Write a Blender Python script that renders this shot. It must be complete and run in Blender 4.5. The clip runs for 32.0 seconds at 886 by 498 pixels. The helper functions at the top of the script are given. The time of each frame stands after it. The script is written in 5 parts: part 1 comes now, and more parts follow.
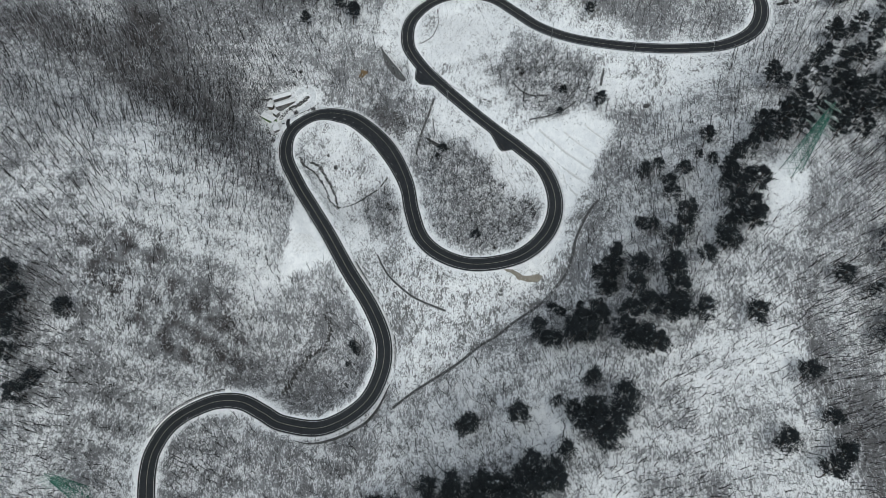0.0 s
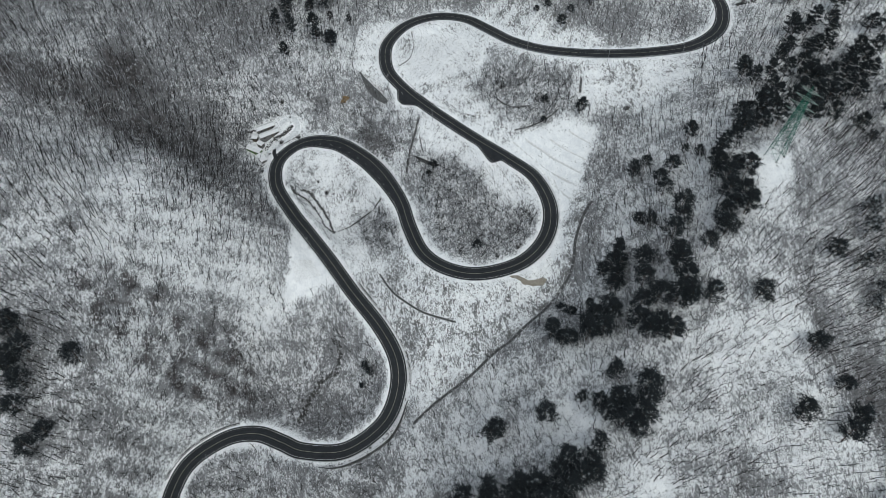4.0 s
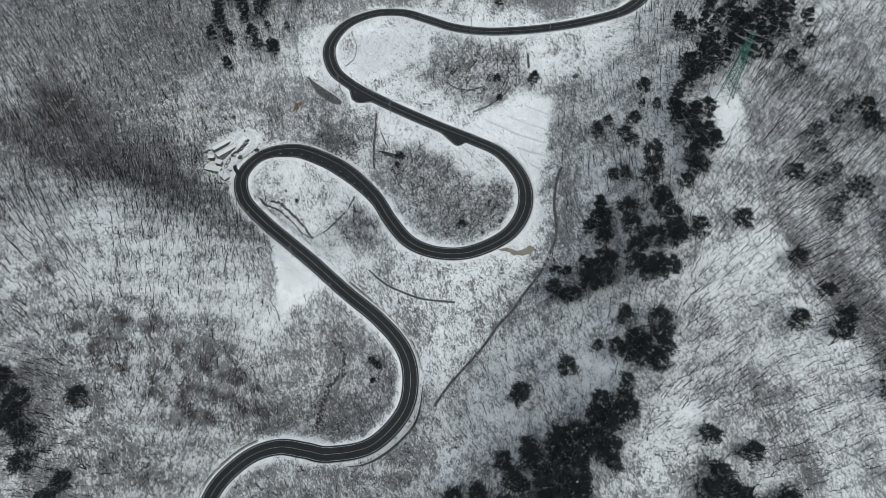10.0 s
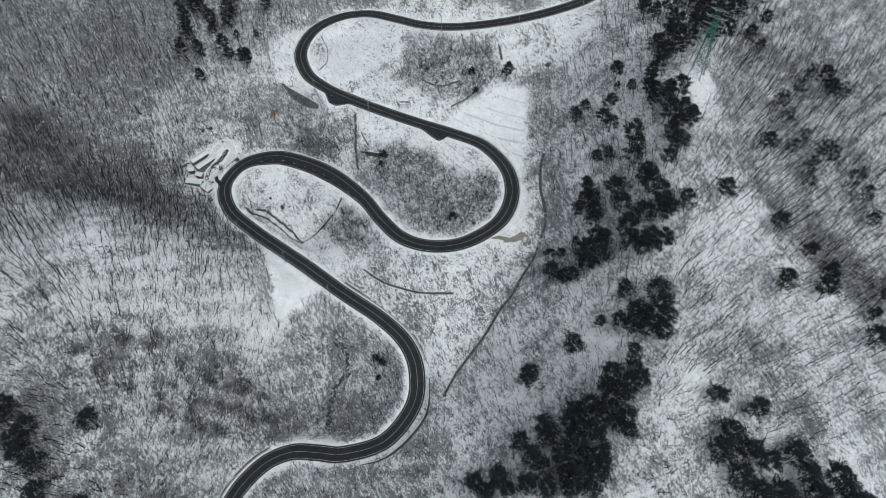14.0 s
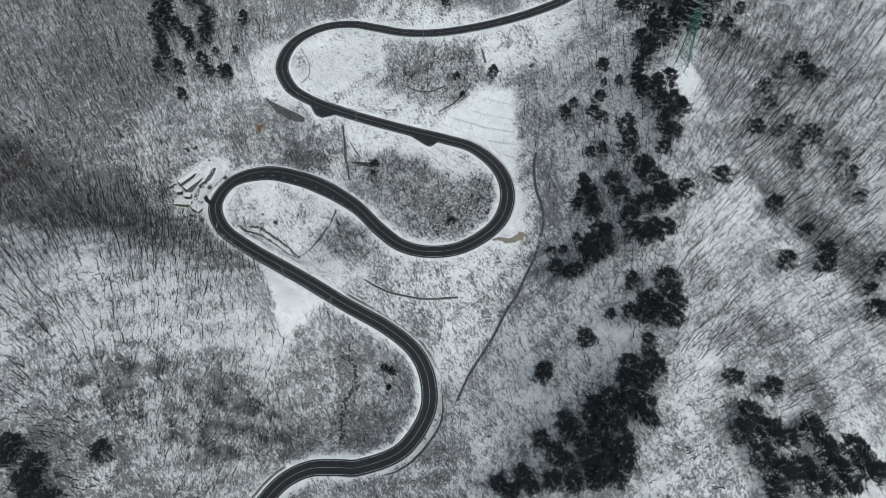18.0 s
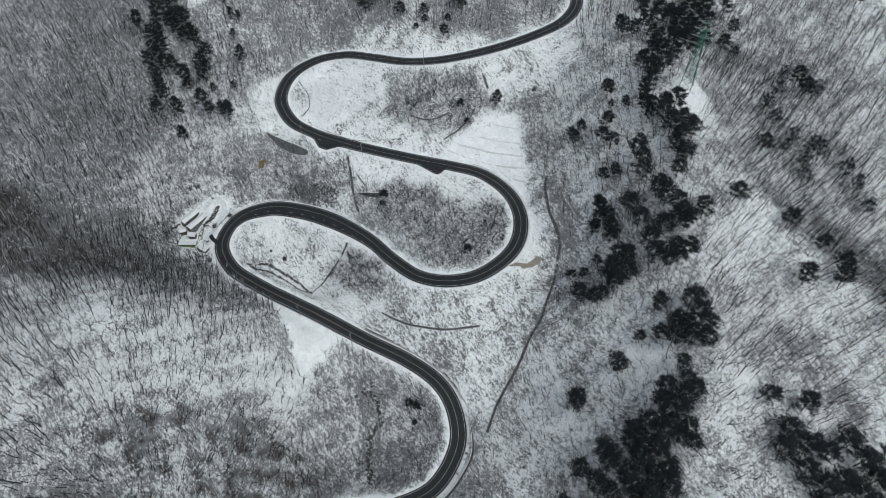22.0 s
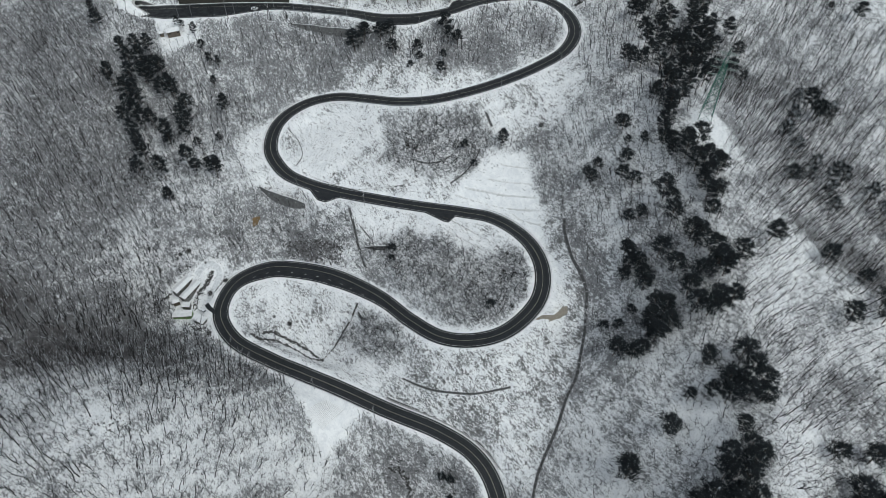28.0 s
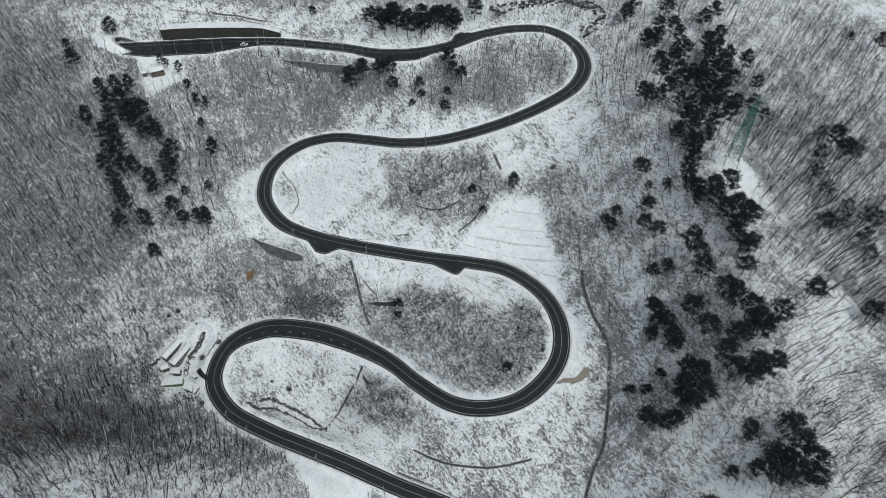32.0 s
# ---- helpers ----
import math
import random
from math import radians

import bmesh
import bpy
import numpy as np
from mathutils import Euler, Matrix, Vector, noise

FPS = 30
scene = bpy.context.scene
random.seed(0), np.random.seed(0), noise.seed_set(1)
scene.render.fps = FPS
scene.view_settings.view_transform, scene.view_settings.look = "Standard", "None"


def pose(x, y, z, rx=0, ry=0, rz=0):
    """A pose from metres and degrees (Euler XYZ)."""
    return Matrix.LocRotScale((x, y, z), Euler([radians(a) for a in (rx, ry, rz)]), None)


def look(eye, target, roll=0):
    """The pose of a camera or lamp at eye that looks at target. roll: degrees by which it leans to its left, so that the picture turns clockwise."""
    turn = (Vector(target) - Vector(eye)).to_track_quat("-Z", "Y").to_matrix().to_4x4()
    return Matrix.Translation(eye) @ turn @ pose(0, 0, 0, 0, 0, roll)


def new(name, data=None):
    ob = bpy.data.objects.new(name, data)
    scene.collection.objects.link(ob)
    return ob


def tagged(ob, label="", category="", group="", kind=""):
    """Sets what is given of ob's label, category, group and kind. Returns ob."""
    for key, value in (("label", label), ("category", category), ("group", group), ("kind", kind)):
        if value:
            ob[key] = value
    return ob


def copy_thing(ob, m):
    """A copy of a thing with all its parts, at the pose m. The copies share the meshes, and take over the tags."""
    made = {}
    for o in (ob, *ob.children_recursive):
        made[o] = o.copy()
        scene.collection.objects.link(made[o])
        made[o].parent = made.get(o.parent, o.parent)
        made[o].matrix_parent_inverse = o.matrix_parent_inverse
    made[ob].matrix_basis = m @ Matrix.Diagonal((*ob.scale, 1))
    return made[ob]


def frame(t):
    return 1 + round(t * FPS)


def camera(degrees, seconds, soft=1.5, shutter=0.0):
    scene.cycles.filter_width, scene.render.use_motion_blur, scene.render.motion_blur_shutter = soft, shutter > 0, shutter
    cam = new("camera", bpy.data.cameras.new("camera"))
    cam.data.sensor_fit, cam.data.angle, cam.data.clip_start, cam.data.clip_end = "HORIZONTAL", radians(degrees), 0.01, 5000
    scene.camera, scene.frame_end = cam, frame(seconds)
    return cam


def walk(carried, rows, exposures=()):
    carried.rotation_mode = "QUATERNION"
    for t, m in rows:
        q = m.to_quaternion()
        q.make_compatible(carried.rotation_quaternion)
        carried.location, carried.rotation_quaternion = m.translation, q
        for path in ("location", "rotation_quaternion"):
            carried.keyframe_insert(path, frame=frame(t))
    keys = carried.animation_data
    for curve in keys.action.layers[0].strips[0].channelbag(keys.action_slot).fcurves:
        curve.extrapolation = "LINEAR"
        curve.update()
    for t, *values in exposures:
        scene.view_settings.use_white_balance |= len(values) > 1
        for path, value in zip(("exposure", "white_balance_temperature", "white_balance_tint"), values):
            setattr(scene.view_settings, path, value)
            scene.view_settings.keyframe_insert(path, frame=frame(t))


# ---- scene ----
cam = camera(67.4, 32.0, soft=0.5)
# Length of the flight, height of the first eye, and its tilt.
METRES, EYE, TILT, LEAN, TURN = 215.0, 320.0, -56.0, 0.0, 0.0
ROWS = [
    (0.0, 0.0, 0.0, 0.0, 0.0, 0.0, -0.0),
    (0.5, -0.0124, -0.0028, -0.0043, -0.48, 0.47, 0.64),
    (1.0, -0.0265, -0.0051, -0.0091, -0.96, 0.9, 1.24),
    (1.5, -0.043, -0.0072, -0.0145, -1.4, 1.28, 1.85),
    (2.0, -0.0599, -0.0098, -0.0184, -1.74, 1.59, 2.42),
    (2.5, -0.0751, -0.0122, -0.0221, -2.15, 1.97, 3.06),
    (3.0, -0.0892, -0.0148, -0.0261, -2.57, 2.22, 3.72),
    (3.5, -0.101, -0.0168, -0.029, -3.0, 2.23, 4.41),
    (5.5, -0.1474, -0.0202, -0.0359, -5.04, 2.21, 7.53),
    (6.0, -0.1623, -0.0206, -0.0371, -5.58, 2.24, 8.29),
    (6.5, -0.1779, -0.0207, -0.0385, -6.08, 2.23, 9.04),
    (7.0, -0.1966, -0.0214, -0.0396, -6.66, 2.16, 9.79),
    (7.5, -0.2135, -0.0223, -0.0417, -7.19, 2.07, 10.53),
    (8.0, -0.2288, -0.023, -0.0447, -7.72, 1.98, 11.34),
    (8.5, -0.244, -0.024, -0.0473, -8.27, 1.87, 12.14),
    (9.0, -0.2593, -0.0257, -0.0499, -8.86, 1.75, 12.93),
    (9.5, -0.273, -0.0273, -0.0525, -9.45, 1.63, 13.75),
    (10.0, -0.2869, -0.0291, -0.0549, -10.0, 1.5, 14.58),
    (10.5, -0.2997, -0.0307, -0.0564, -10.55, 1.36, 15.39),
    (11.0, -0.3124, -0.0318, -0.0577, -11.11, 1.24, 16.15),
    (11.5, -0.324, -0.0326, -0.0582, -11.67, 1.11, 16.91),
    (12.0, -0.3359, -0.0335, -0.058, -12.23, 0.96, 17.62),
    (12.5, -0.347, -0.0336, -0.0583, -12.6, 0.9, 18.13),
    (13.0, -0.3587, -0.0335, -0.0578, -12.92, 0.87, 18.54),
    (13.5, -0.3697, -0.0328, -0.0571, -13.22, 0.82, 18.95),
    (14.0, -0.3804, -0.0318, -0.0556, -13.53, 0.75, 19.35),
    (14.5, -0.3903, -0.0303, -0.0535, -13.91, 0.66, 19.83),
    (16.5, -0.4323, -0.0213, -0.0419, -15.41, 0.4, 21.68),
    (17.0, -0.4421, -0.0183, -0.0385, -15.81, 0.37, 22.16),
    (17.5, -0.4521, -0.0148, -0.034, -16.21, 0.31, 22.66),
    (18.0, -0.4622, -0.0107, -0.0287, -16.6, 0.25, 23.13),
    (18.5, -0.4725, -0.0059, -0.0229, -16.96, 0.24, 23.55),
    (19.0, -0.4824, -0.0007, -0.0162, -17.28, 0.23, 23.91),
    (19.5, -0.4926, 0.0048, -0.009, -17.59, 0.21, 24.25),
    (20.0, -0.5028, 0.0111, -0.0013, -17.87, 0.23, 24.61),
    (20.5, -0.5126, 0.0176, 0.0071, -18.17, 0.24, 24.98),
    (21.0, -0.5224, 0.0244, 0.017, -18.47, 0.46, 25.35),
    (21.5, -0.5333, 0.0314, 0.0267, -18.78, 0.76, 25.67),
    (22.0, -0.5439, 0.0387, 0.0361, -19.09, 1.02, 26.04),
    (22.5, -0.5528, 0.0461, 0.0461, -19.35, 1.25, 26.37),
    (23.0, -0.5609, 0.054, 0.0569, -19.6, 1.39, 26.74),
    (23.5, -0.5683, 0.0629, 0.0679, -19.88, 1.42, 27.08),
    (24.0, -0.574, 0.0717, 0.0797, -20.15, 1.25, 27.42),
    (24.5, -0.5767, 0.0811, 0.0923, -20.43, 1.09, 27.75),
    (25.0, -0.5777, 0.0918, 0.1065, -20.77, 0.9, 28.09),
    (25.5, -0.5778, 0.1026, 0.1207, -21.1, 0.75, 28.39),
    (27.5, -0.5694, 0.1531, 0.1923, -22.43, 0.0, 29.57),
    (28.0, -0.5652, 0.1666, 0.2102, -22.71, -0.13, 29.79),
    (28.5, -0.5604, 0.1801, 0.2277, -22.97, -0.24, 29.97),
    (29.0, -0.555, 0.1933, 0.2462, -23.22, -0.34, 30.16),
    (29.5, -0.55, 0.2066, 0.2641, -23.42, -0.41, 30.27),
    (30.0, -0.5407, 0.2197, 0.2823, -23.52, -0.47, 30.38),
    (30.5, -0.5334, 0.2323, 0.2988, -23.7, -0.49, 30.48),
    (31.0, -0.5251, 0.2448, 0.3148, -23.87, -0.51, 30.57),
    (31.5, -0.5155, 0.2569, 0.3315, -24.0, -0.55, 30.65),
    (32.0, -0.5079, 0.2692, 0.347, -24.15, -0.5, 30.75),
]
walk(cam, [(t, pose(0, 0, EYE, TILT, LEAN, TURN) @ pose(METRES * x, METRES * y, METRES * z, 90 + pitch, roll, yaw)) for t, x, y, z, yaw, pitch, roll in ROWS],
     exposures=[(0.0, 0.60, 6400, 3.5), (32.0, 0.60, 6400, 3.5)])

# ---- light: a bright overcast winter sky ----
world = bpy.data.worlds.new("overcast_sky")
scene.world = world
world.use_nodes = True
wn, wl = world.node_tree.nodes, world.node_tree.links
sky = wn.new("ShaderNodeTexSky")
sky.sky_type, sky.sun_disc = "NISHITA", False
sky.sun_elevation, sky.sun_rotation = radians(48), radians(200)
sky.air_density, sky.dust_density, sky.ozone_density = 1.0, 0.6, 1.0
grey = wn.new("ShaderNodeHueSaturation")
grey.inputs["Saturation"].default_value = 0.34
wl.new(sky.outputs[0], grey.inputs["Color"])
wl.new(grey.outputs[0], wn["Background"].inputs["Color"])
wn["Background"].inputs["Strength"].default_value = 0.10
sun = new("sun", bpy.data.lights.new("sun", "SUN"))
sun.data.energy, sun.data.angle, sun.data.color = 0.8, radians(25), (1.0, 0.99, 0.97)
sun.matrix_world = look((0, 0, 0), (-0.25 * 0.67, 0.62 * 0.67, -0.74))


# ---- materials ----
def material(name, rough=0.8, metal=0.0):
    m = bpy.data.materials.new(name)
    m.use_nodes = True
    b = m.node_tree.nodes["Principled BSDF"]
    b.inputs["Roughness"].default_value, b.inputs["Metallic"].default_value = rough, metal
    b.inputs["Specular IOR Level"].default_value = 0.25
    return m, m.node_tree.nodes, m.node_tree.links, b


class Nodes:
    """Short forms for the nodes that the materials share."""

    def __init__(self, m):
        self.n, self.l = m.node_tree.nodes, m.node_tree.links
        self.pos = self.n.new("ShaderNodeNewGeometry").outputs["Position"]

    def noise(self, scale, detail=4, rough=0.6, vector=None, warp=0.0):
        t = self.n.new("ShaderNodeTexNoise")
        t.inputs["Scale"].default_value, t.inputs["Detail"].default_value = scale, detail
        t.inputs["Roughness"].default_value, t.inputs["Distortion"].default_value = rough, warp
        self.l.new(vector or self.pos, t.inputs["Vector"])
        return t.outputs["Fac"]

    def math(self, op, a, b=None, clamp=False):
        t = self.n.new("ShaderNodeMath")
        t.operation, t.use_clamp = op, clamp
        for k, v in ((0, a), (1, b)):
            if v is None:
                continue
            if isinstance(v, (int, float)):
                t.inputs[k].default_value = v
            else:
                self.l.new(v, t.inputs[k])
        return t.outputs[0]

    def ramp(self, value, lo, hi):
        t = self.n.new("ShaderNodeMapRange")
        t.interpolation_type = "SMOOTHSTEP"
        for k, v in (("From Min", lo), ("From Max", hi)):
            if isinstance(v, (int, float)):
                t.inputs[k].default_value = v
            else:
                self.l.new(v, t.inputs[k])
        self.l.new(value, t.inputs["Value"])
        return t.outputs["Result"]

    def mix(self, fac, a, b):
        t = self.n.new("ShaderNodeMix")
        t.data_type = "RGBA"
        for k, v in ((0, fac), (6, a), (7, b)):
            if isinstance(v, (int, float)):
                t.inputs[k].default_value = v
            elif isinstance(v, tuple):
                t.inputs[k].default_value = (*v, 1)
            else:
                self.l.new(v, t.inputs[k])
        return t.outputs[2]

    def bump(self, shader, height, strength=0.4, distance=0.05):
        t = self.n.new("ShaderNodeBump")
        t.inputs["Strength"].default_value, t.inputs["Distance"].default_value = strength, distance
        self.l.new(height, t.inputs["Height"])
        self.l.new(t.outputs[0], shader.inputs["Normal"])


SNOW, OLD_SNOW = (0.90, 0.90, 0.895), (0.725, 0.733, 0.745)


def ground_material():
    m, n, l, b = material("snowy_ground", 0.85)
    k = Nodes(m)
    at = n.new("ShaderNodeAttribute")
    at.attribute_name = "cover"
    sep = n.new("ShaderNodeSeparateColor")
    l.new(at.outputs["Color"], sep.inputs[0])
    wild, brown, meadow = sep.outputs[0], sep.outputs[1], sep.outputs[2]      # how much pokes through the snow, how rusty it is, open grass
    drawn = n.new("ShaderNodeMapping")
    drawn.inputs["Rotation"].default_value, drawn.inputs["Scale"].default_value = (0, 0, radians(14)), (1.25, 0.62, 0.8)
    l.new(k.pos, drawn.inputs["Vector"])
    along = drawn.outputs[0]
    broad, mid, soft = k.noise(0.06, 3), k.noise(0.22, 4, 0.6, warp=0.6), k.noise(0.42, 4, 0.66, along, 0.9)
    fine, grain = k.noise(0.85, 3, 0.66, along, 1.3), k.noise(2.2, 3, 0.7, along, 0.8)
    sway = k.math("ADD", k.math("MULTIPLY", k.math("ADD", broad, mid), 0.10), k.math("ADD", k.math("MULTIPLY", soft, 0.24), k.math("ADD", k.math("MULTIPLY", fine, 0.42), k.math("MULTIPLY", grain, 0.16))))
    # snow shot through with fine snow-laden twigs and stems: a soft grey, denser where the growth is thicker
    white = k.mix(k.ramp(k.math("ADD", k.math("MULTIPLY", mid, 0.5), k.math("MULTIPLY", fine, 0.5)), 0.36, 0.62), OLD_SNOW, SNOW)
    white = k.mix(k.math("MULTIPLY", k.math("MULTIPLY", k.ramp(wild, 0.30, 0.75), 0.16), k.math("SUBTRACT", 1.0, k.math("MULTIPLY", meadow, 0.8))), white, (0.50, 0.508, 0.525))
    edge = k.math("MAXIMUM", k.math("SUBTRACT", 0.640, k.math("MULTIPLY", wild, 0.172)), k.math("SUBTRACT", 0.484, k.math("MULTIPLY", brown, 0.09)))
    haze = k.ramp(sway, k.math("SUBTRACT", edge, 0.018), k.math("ADD", edge, 0.022))
    stems = k.mix(k.ramp(k.math("ADD", k.math("MULTIPLY", soft, 0.5), k.math("MULTIPLY", grain, 0.5)), 0.38, 0.60), (0.060, 0.061, 0.066), (0.19, 0.192, 0.20))
    stems = k.mix(k.math("MULTIPLY", brown, 0.95), stems, k.mix(k.ramp(soft, 0.4, 0.6), (0.028, 0.024, 0.024), (0.075, 0.064, 0.062)))
    cover = k.mix(k.math("MULTIPLY", haze, k.math("ADD", 0.86, k.math("MULTIPLY", brown, 0.14))), white, stems)
    # dead grass and litter that melt through, in small ragged flecks
    fleck = k.math("ADD", k.math("MULTIPLY", soft, 0.26), k.math("ADD", k.math("MULTIPLY", k.math("ADD", fine, grain), 0.27), k.math("MULTIPLY", mid, 0.20)))
    lip = k.math("SUBTRACT", 0.652, k.math("MULTIPLY", wild, k.math("ADD", 0.062, k.math("MULTIPLY", meadow, 0.100))))
    bare = k.ramp(fleck, k.math("SUBTRACT", lip, 0.030), k.math("ADD", lip, 0.040))
    litter = k.mix(k.ramp(grain, 0.42, 0.62), (0.062, 0.060, 0.060), (0.17, 0.162, 0.155))
    cover = k.mix(k.math("MULTIPLY", bare, 0.88), cover, litter)
    speck = k.ramp(k.math("ADD", k.math("MULTIPLY", fine, 0.5), k.math("MULTIPLY", grain, 0.5)), 0.585, 0.620)
    cover = k.mix(k.math("MULTIPLY", speck, k.math("MULTIPLY", k.ramp(wild, 0.30, 0.80), 0.75)), cover, (0.085, 0.084, 0.086))
    # thin fallen and standing sticks
    lines = []
    for scale, shift in ((0.36, 0.0), (0.60, 40.0)):
        moved = n.new("ShaderNodeVectorMath")
        moved.inputs[1].default_value = (shift, shift, 0)
        l.new(k.pos, moved.inputs[0])
        lines.append(k.math("ABSOLUTE", k.math("SUBTRACT", k.noise(scale, 3, 0.60, moved.outputs[0], 0.9), 0.5)))
    wide = k.math("MULTIPLY", k.math("MULTIPLY", k.ramp(wild, 0.25, 1.5), k.math("SUBTRACT", 1.0, k.math("MULTIPLY", meadow, 0.7))), 0.030)
    twigs = k.ramp(k.math("MINIMUM", lines[0], lines[1]), wide, k.math("MULTIPLY", wide, 0.4))
    l.new(k.mix(k.math("MULTIPLY", twigs, 0.80), cover, (0.070, 0.069, 0.071)), b.inputs["Base Color"])
    k.bump(b, k.math("ADD", soft, k.math("MULTIPLY", fine, 0.5)), 0.6, 0.4)
    return m


def asphalt_material():
    m, n, l, b = material("wet_asphalt", 0.55)
    k = Nodes(m)
    at = n.new("ShaderNodeAttribute")
    at.attribute_name = "across"
    track = k.math("ABSOLUTE", k.math("SUBTRACT", k.math("ABSOLUTE", k.math("SUBTRACT", k.math("ABSOLUTE", at.outputs["Fac"]), 1.85)), 0.8))
    worn = k.math("MULTIPLY", k.ramp(track, 0.55, 0.1), k.ramp(k.noise(0.12, 3), 0.3, 0.65))
    c = k.mix(k.ramp(k.noise(0.25, 4), 0.35, 0.7), (0.013, 0.0145, 0.0165), (0.021, 0.023, 0.026))
    c = k.mix(k.math("MULTIPLY", worn, 0.5), c, (0.030, 0.032, 0.035))
    c = k.mix(k.math("MULTIPLY", k.noise(9.0, 3), 0.25), c, (0.035, 0.037, 0.04))
    l.new(c, b.inputs["Base Color"])
    l.new(k.ramp(k.noise(0.4, 3), -0.3, 1.2), b.inputs["Roughness"])
    k.bump(b, k.noise(14.0, 3), 0.3, 0.02)
    return m


def plain_material(name, a, c, rough=0.8, scale=1.5, metal=0.0, bump=0.3, snow=0.0):
    """Two tones of one stuff, with grain; snow: how much lies on what faces up."""
    m, n, l, b = material(name, rough, metal)
    k = Nodes(m)
    col = k.mix(k.ramp(k.noise(scale, 5, 0.65), 0.3, 0.72), a, c)
    info = n.new("ShaderNodeObjectInfo")
    col = k.mix(k.math("MULTIPLY", info.outputs["Random"], 0.35), col, tuple(v * 0.6 for v in a))
    if snow:
        geo = n.new("ShaderNodeNewGeometry")
        z = n.new("ShaderNodeSeparateXYZ")
        l.new(geo.outputs["Normal"], z.inputs[0])
        lies = k.ramp(k.math("ADD", z.outputs[2], k.math("MULTIPLY", k.noise(0.9, 4), 0.8)), 1.45 - snow, 1.75 - snow)
        col = k.mix(lies, col, SNOW)
    l.new(col, b.inputs["Base Color"])
    if bump:
        k.bump(b, k.noise(scale * 5, 4), bump, 0.05)
    return m


def twig_material(name, dark, pale, share):
    """Bark and twigs; a share of them carries snow."""
    m, n, l, b = material(name, 0.9)
    k = Nodes(m)
    geo = n.new("ShaderNodeNewGeometry")
    r = geo.outputs["Random Per Island"]
    tone = k.mix(k.ramp(k.noise(0.05, 2), 0.35, 0.65), dark, tuple(v * 1.5 for v in dark))
    l.new(k.mix(k.ramp(r, 1 - share - 0.02, 1 - share + 0.02), tone, pale), b.inputs["Base Color"])
    return m


def needle_material(name="pine_needles", lo=0.77):
    m, n, l, b = material(name, 0.75)
    k = Nodes(m)
    geo = n.new("ShaderNodeNewGeometry")
    info = n.new("ShaderNodeObjectInfo")
    c = k.mix(geo.outputs["Random Per Island"], (0.012, 0.0155, 0.0185), (0.024, 0.030, 0.034))
    c = k.mix(k.math("MULTIPLY", info.outputs["Random"], 0.4), c, (0.013, 0.018, 0.019))
    snowy = k.ramp(k.math("ADD", k.noise(0.5, 3, 0.6), k.math("MULTIPLY", geo.outputs["Random Per Island"], 0.22)), lo, lo + 0.08)
    l.new(k.mix(snowy, c, (0.5, 0.53, 0.56)), b.inputs["Base Color"])
    return m


GROUND, ASPHALT = ground_material(), asphalt_material()
STRUT = plain_material("stained_concrete", (0.15, 0.15, 0.15), (0.09, 0.09, 0.09), 0.85, 0.6, snow=0.12)
WHITE_PAINT = plain_material("white_road_paint", (0.66, 0.66, 0.65), (0.45, 0.45, 0.44), 0.6, 2.0)
YELLOW_PAINT = plain_material("yellow_road_paint", (0.42, 0.40, 0.33), (0.30, 0.29, 0.24), 0.6, 2.0)
CONCRETE = plain_material("weathered_concrete", (0.24, 0.24, 0.235), (0.14, 0.14, 0.14), 0.85, 0.8, snow=0.25)
DARK_CONCRETE = plain_material("dark_concrete", (0.10, 0.10, 0.10), (0.055, 0.055, 0.057), 0.75, 0.8)
STEEL = plain_material("galvanised_steel", (0.42, 0.43, 0.44), (0.30, 0.31, 0.32), 0.45, 2.0, 0.7)
STONE = plain_material("wall_stone", (0.055, 0.054, 0.045), (0.03, 0.03, 0.026), 0.9, 0.7, bump=0.6)
ROCK = plain_material("snowy_rock", (0.09, 0.088, 0.085), (0.04, 0.04, 0.04), 0.9, 1.2, bump=0.6, snow=0.08)
SNOW_CRUST = plain_material("lying_snow", SNOW, OLD_SNOW, 0.85, 0.7)
BARK = twig_material("bare_bark", (0.022, 0.021, 0.021), (0.5, 0.51, 0.53), 0.22)
SHRUB = twig_material("dry_stems", (0.055, 0.049, 0.046), (0.6, 0.61, 0.63), 0.4)
GRASS = twig_material("dry_grass", (0.085, 0.076, 0.066), (0.6, 0.61, 0.63), 0.3)
PINE_BARK = plain_material("pine_bark", (0.09, 0.06, 0.045), (0.04, 0.033, 0.03), 0.95, 2.0)
NEEDLES, SNOWY_NEEDLES = needle_material(), needle_material("snow_laden_needles", 0.66)
# Wider places of the road: (start, full from, full to, end, extra metres) along the line.
LEFT_BAYS = [(704, 705.5, 709, 721, 5.2), (773, 778.5, 784, 791, 5.8), (1190, 1200, 1212, 1236, 4.0), (1296, 1325, 1362, 1392, 7.6)]
RIGHT_BAYS = [(414, 436, 482, 522, 3.4), (1158, 1162, 1168, 1174, 4.5)]
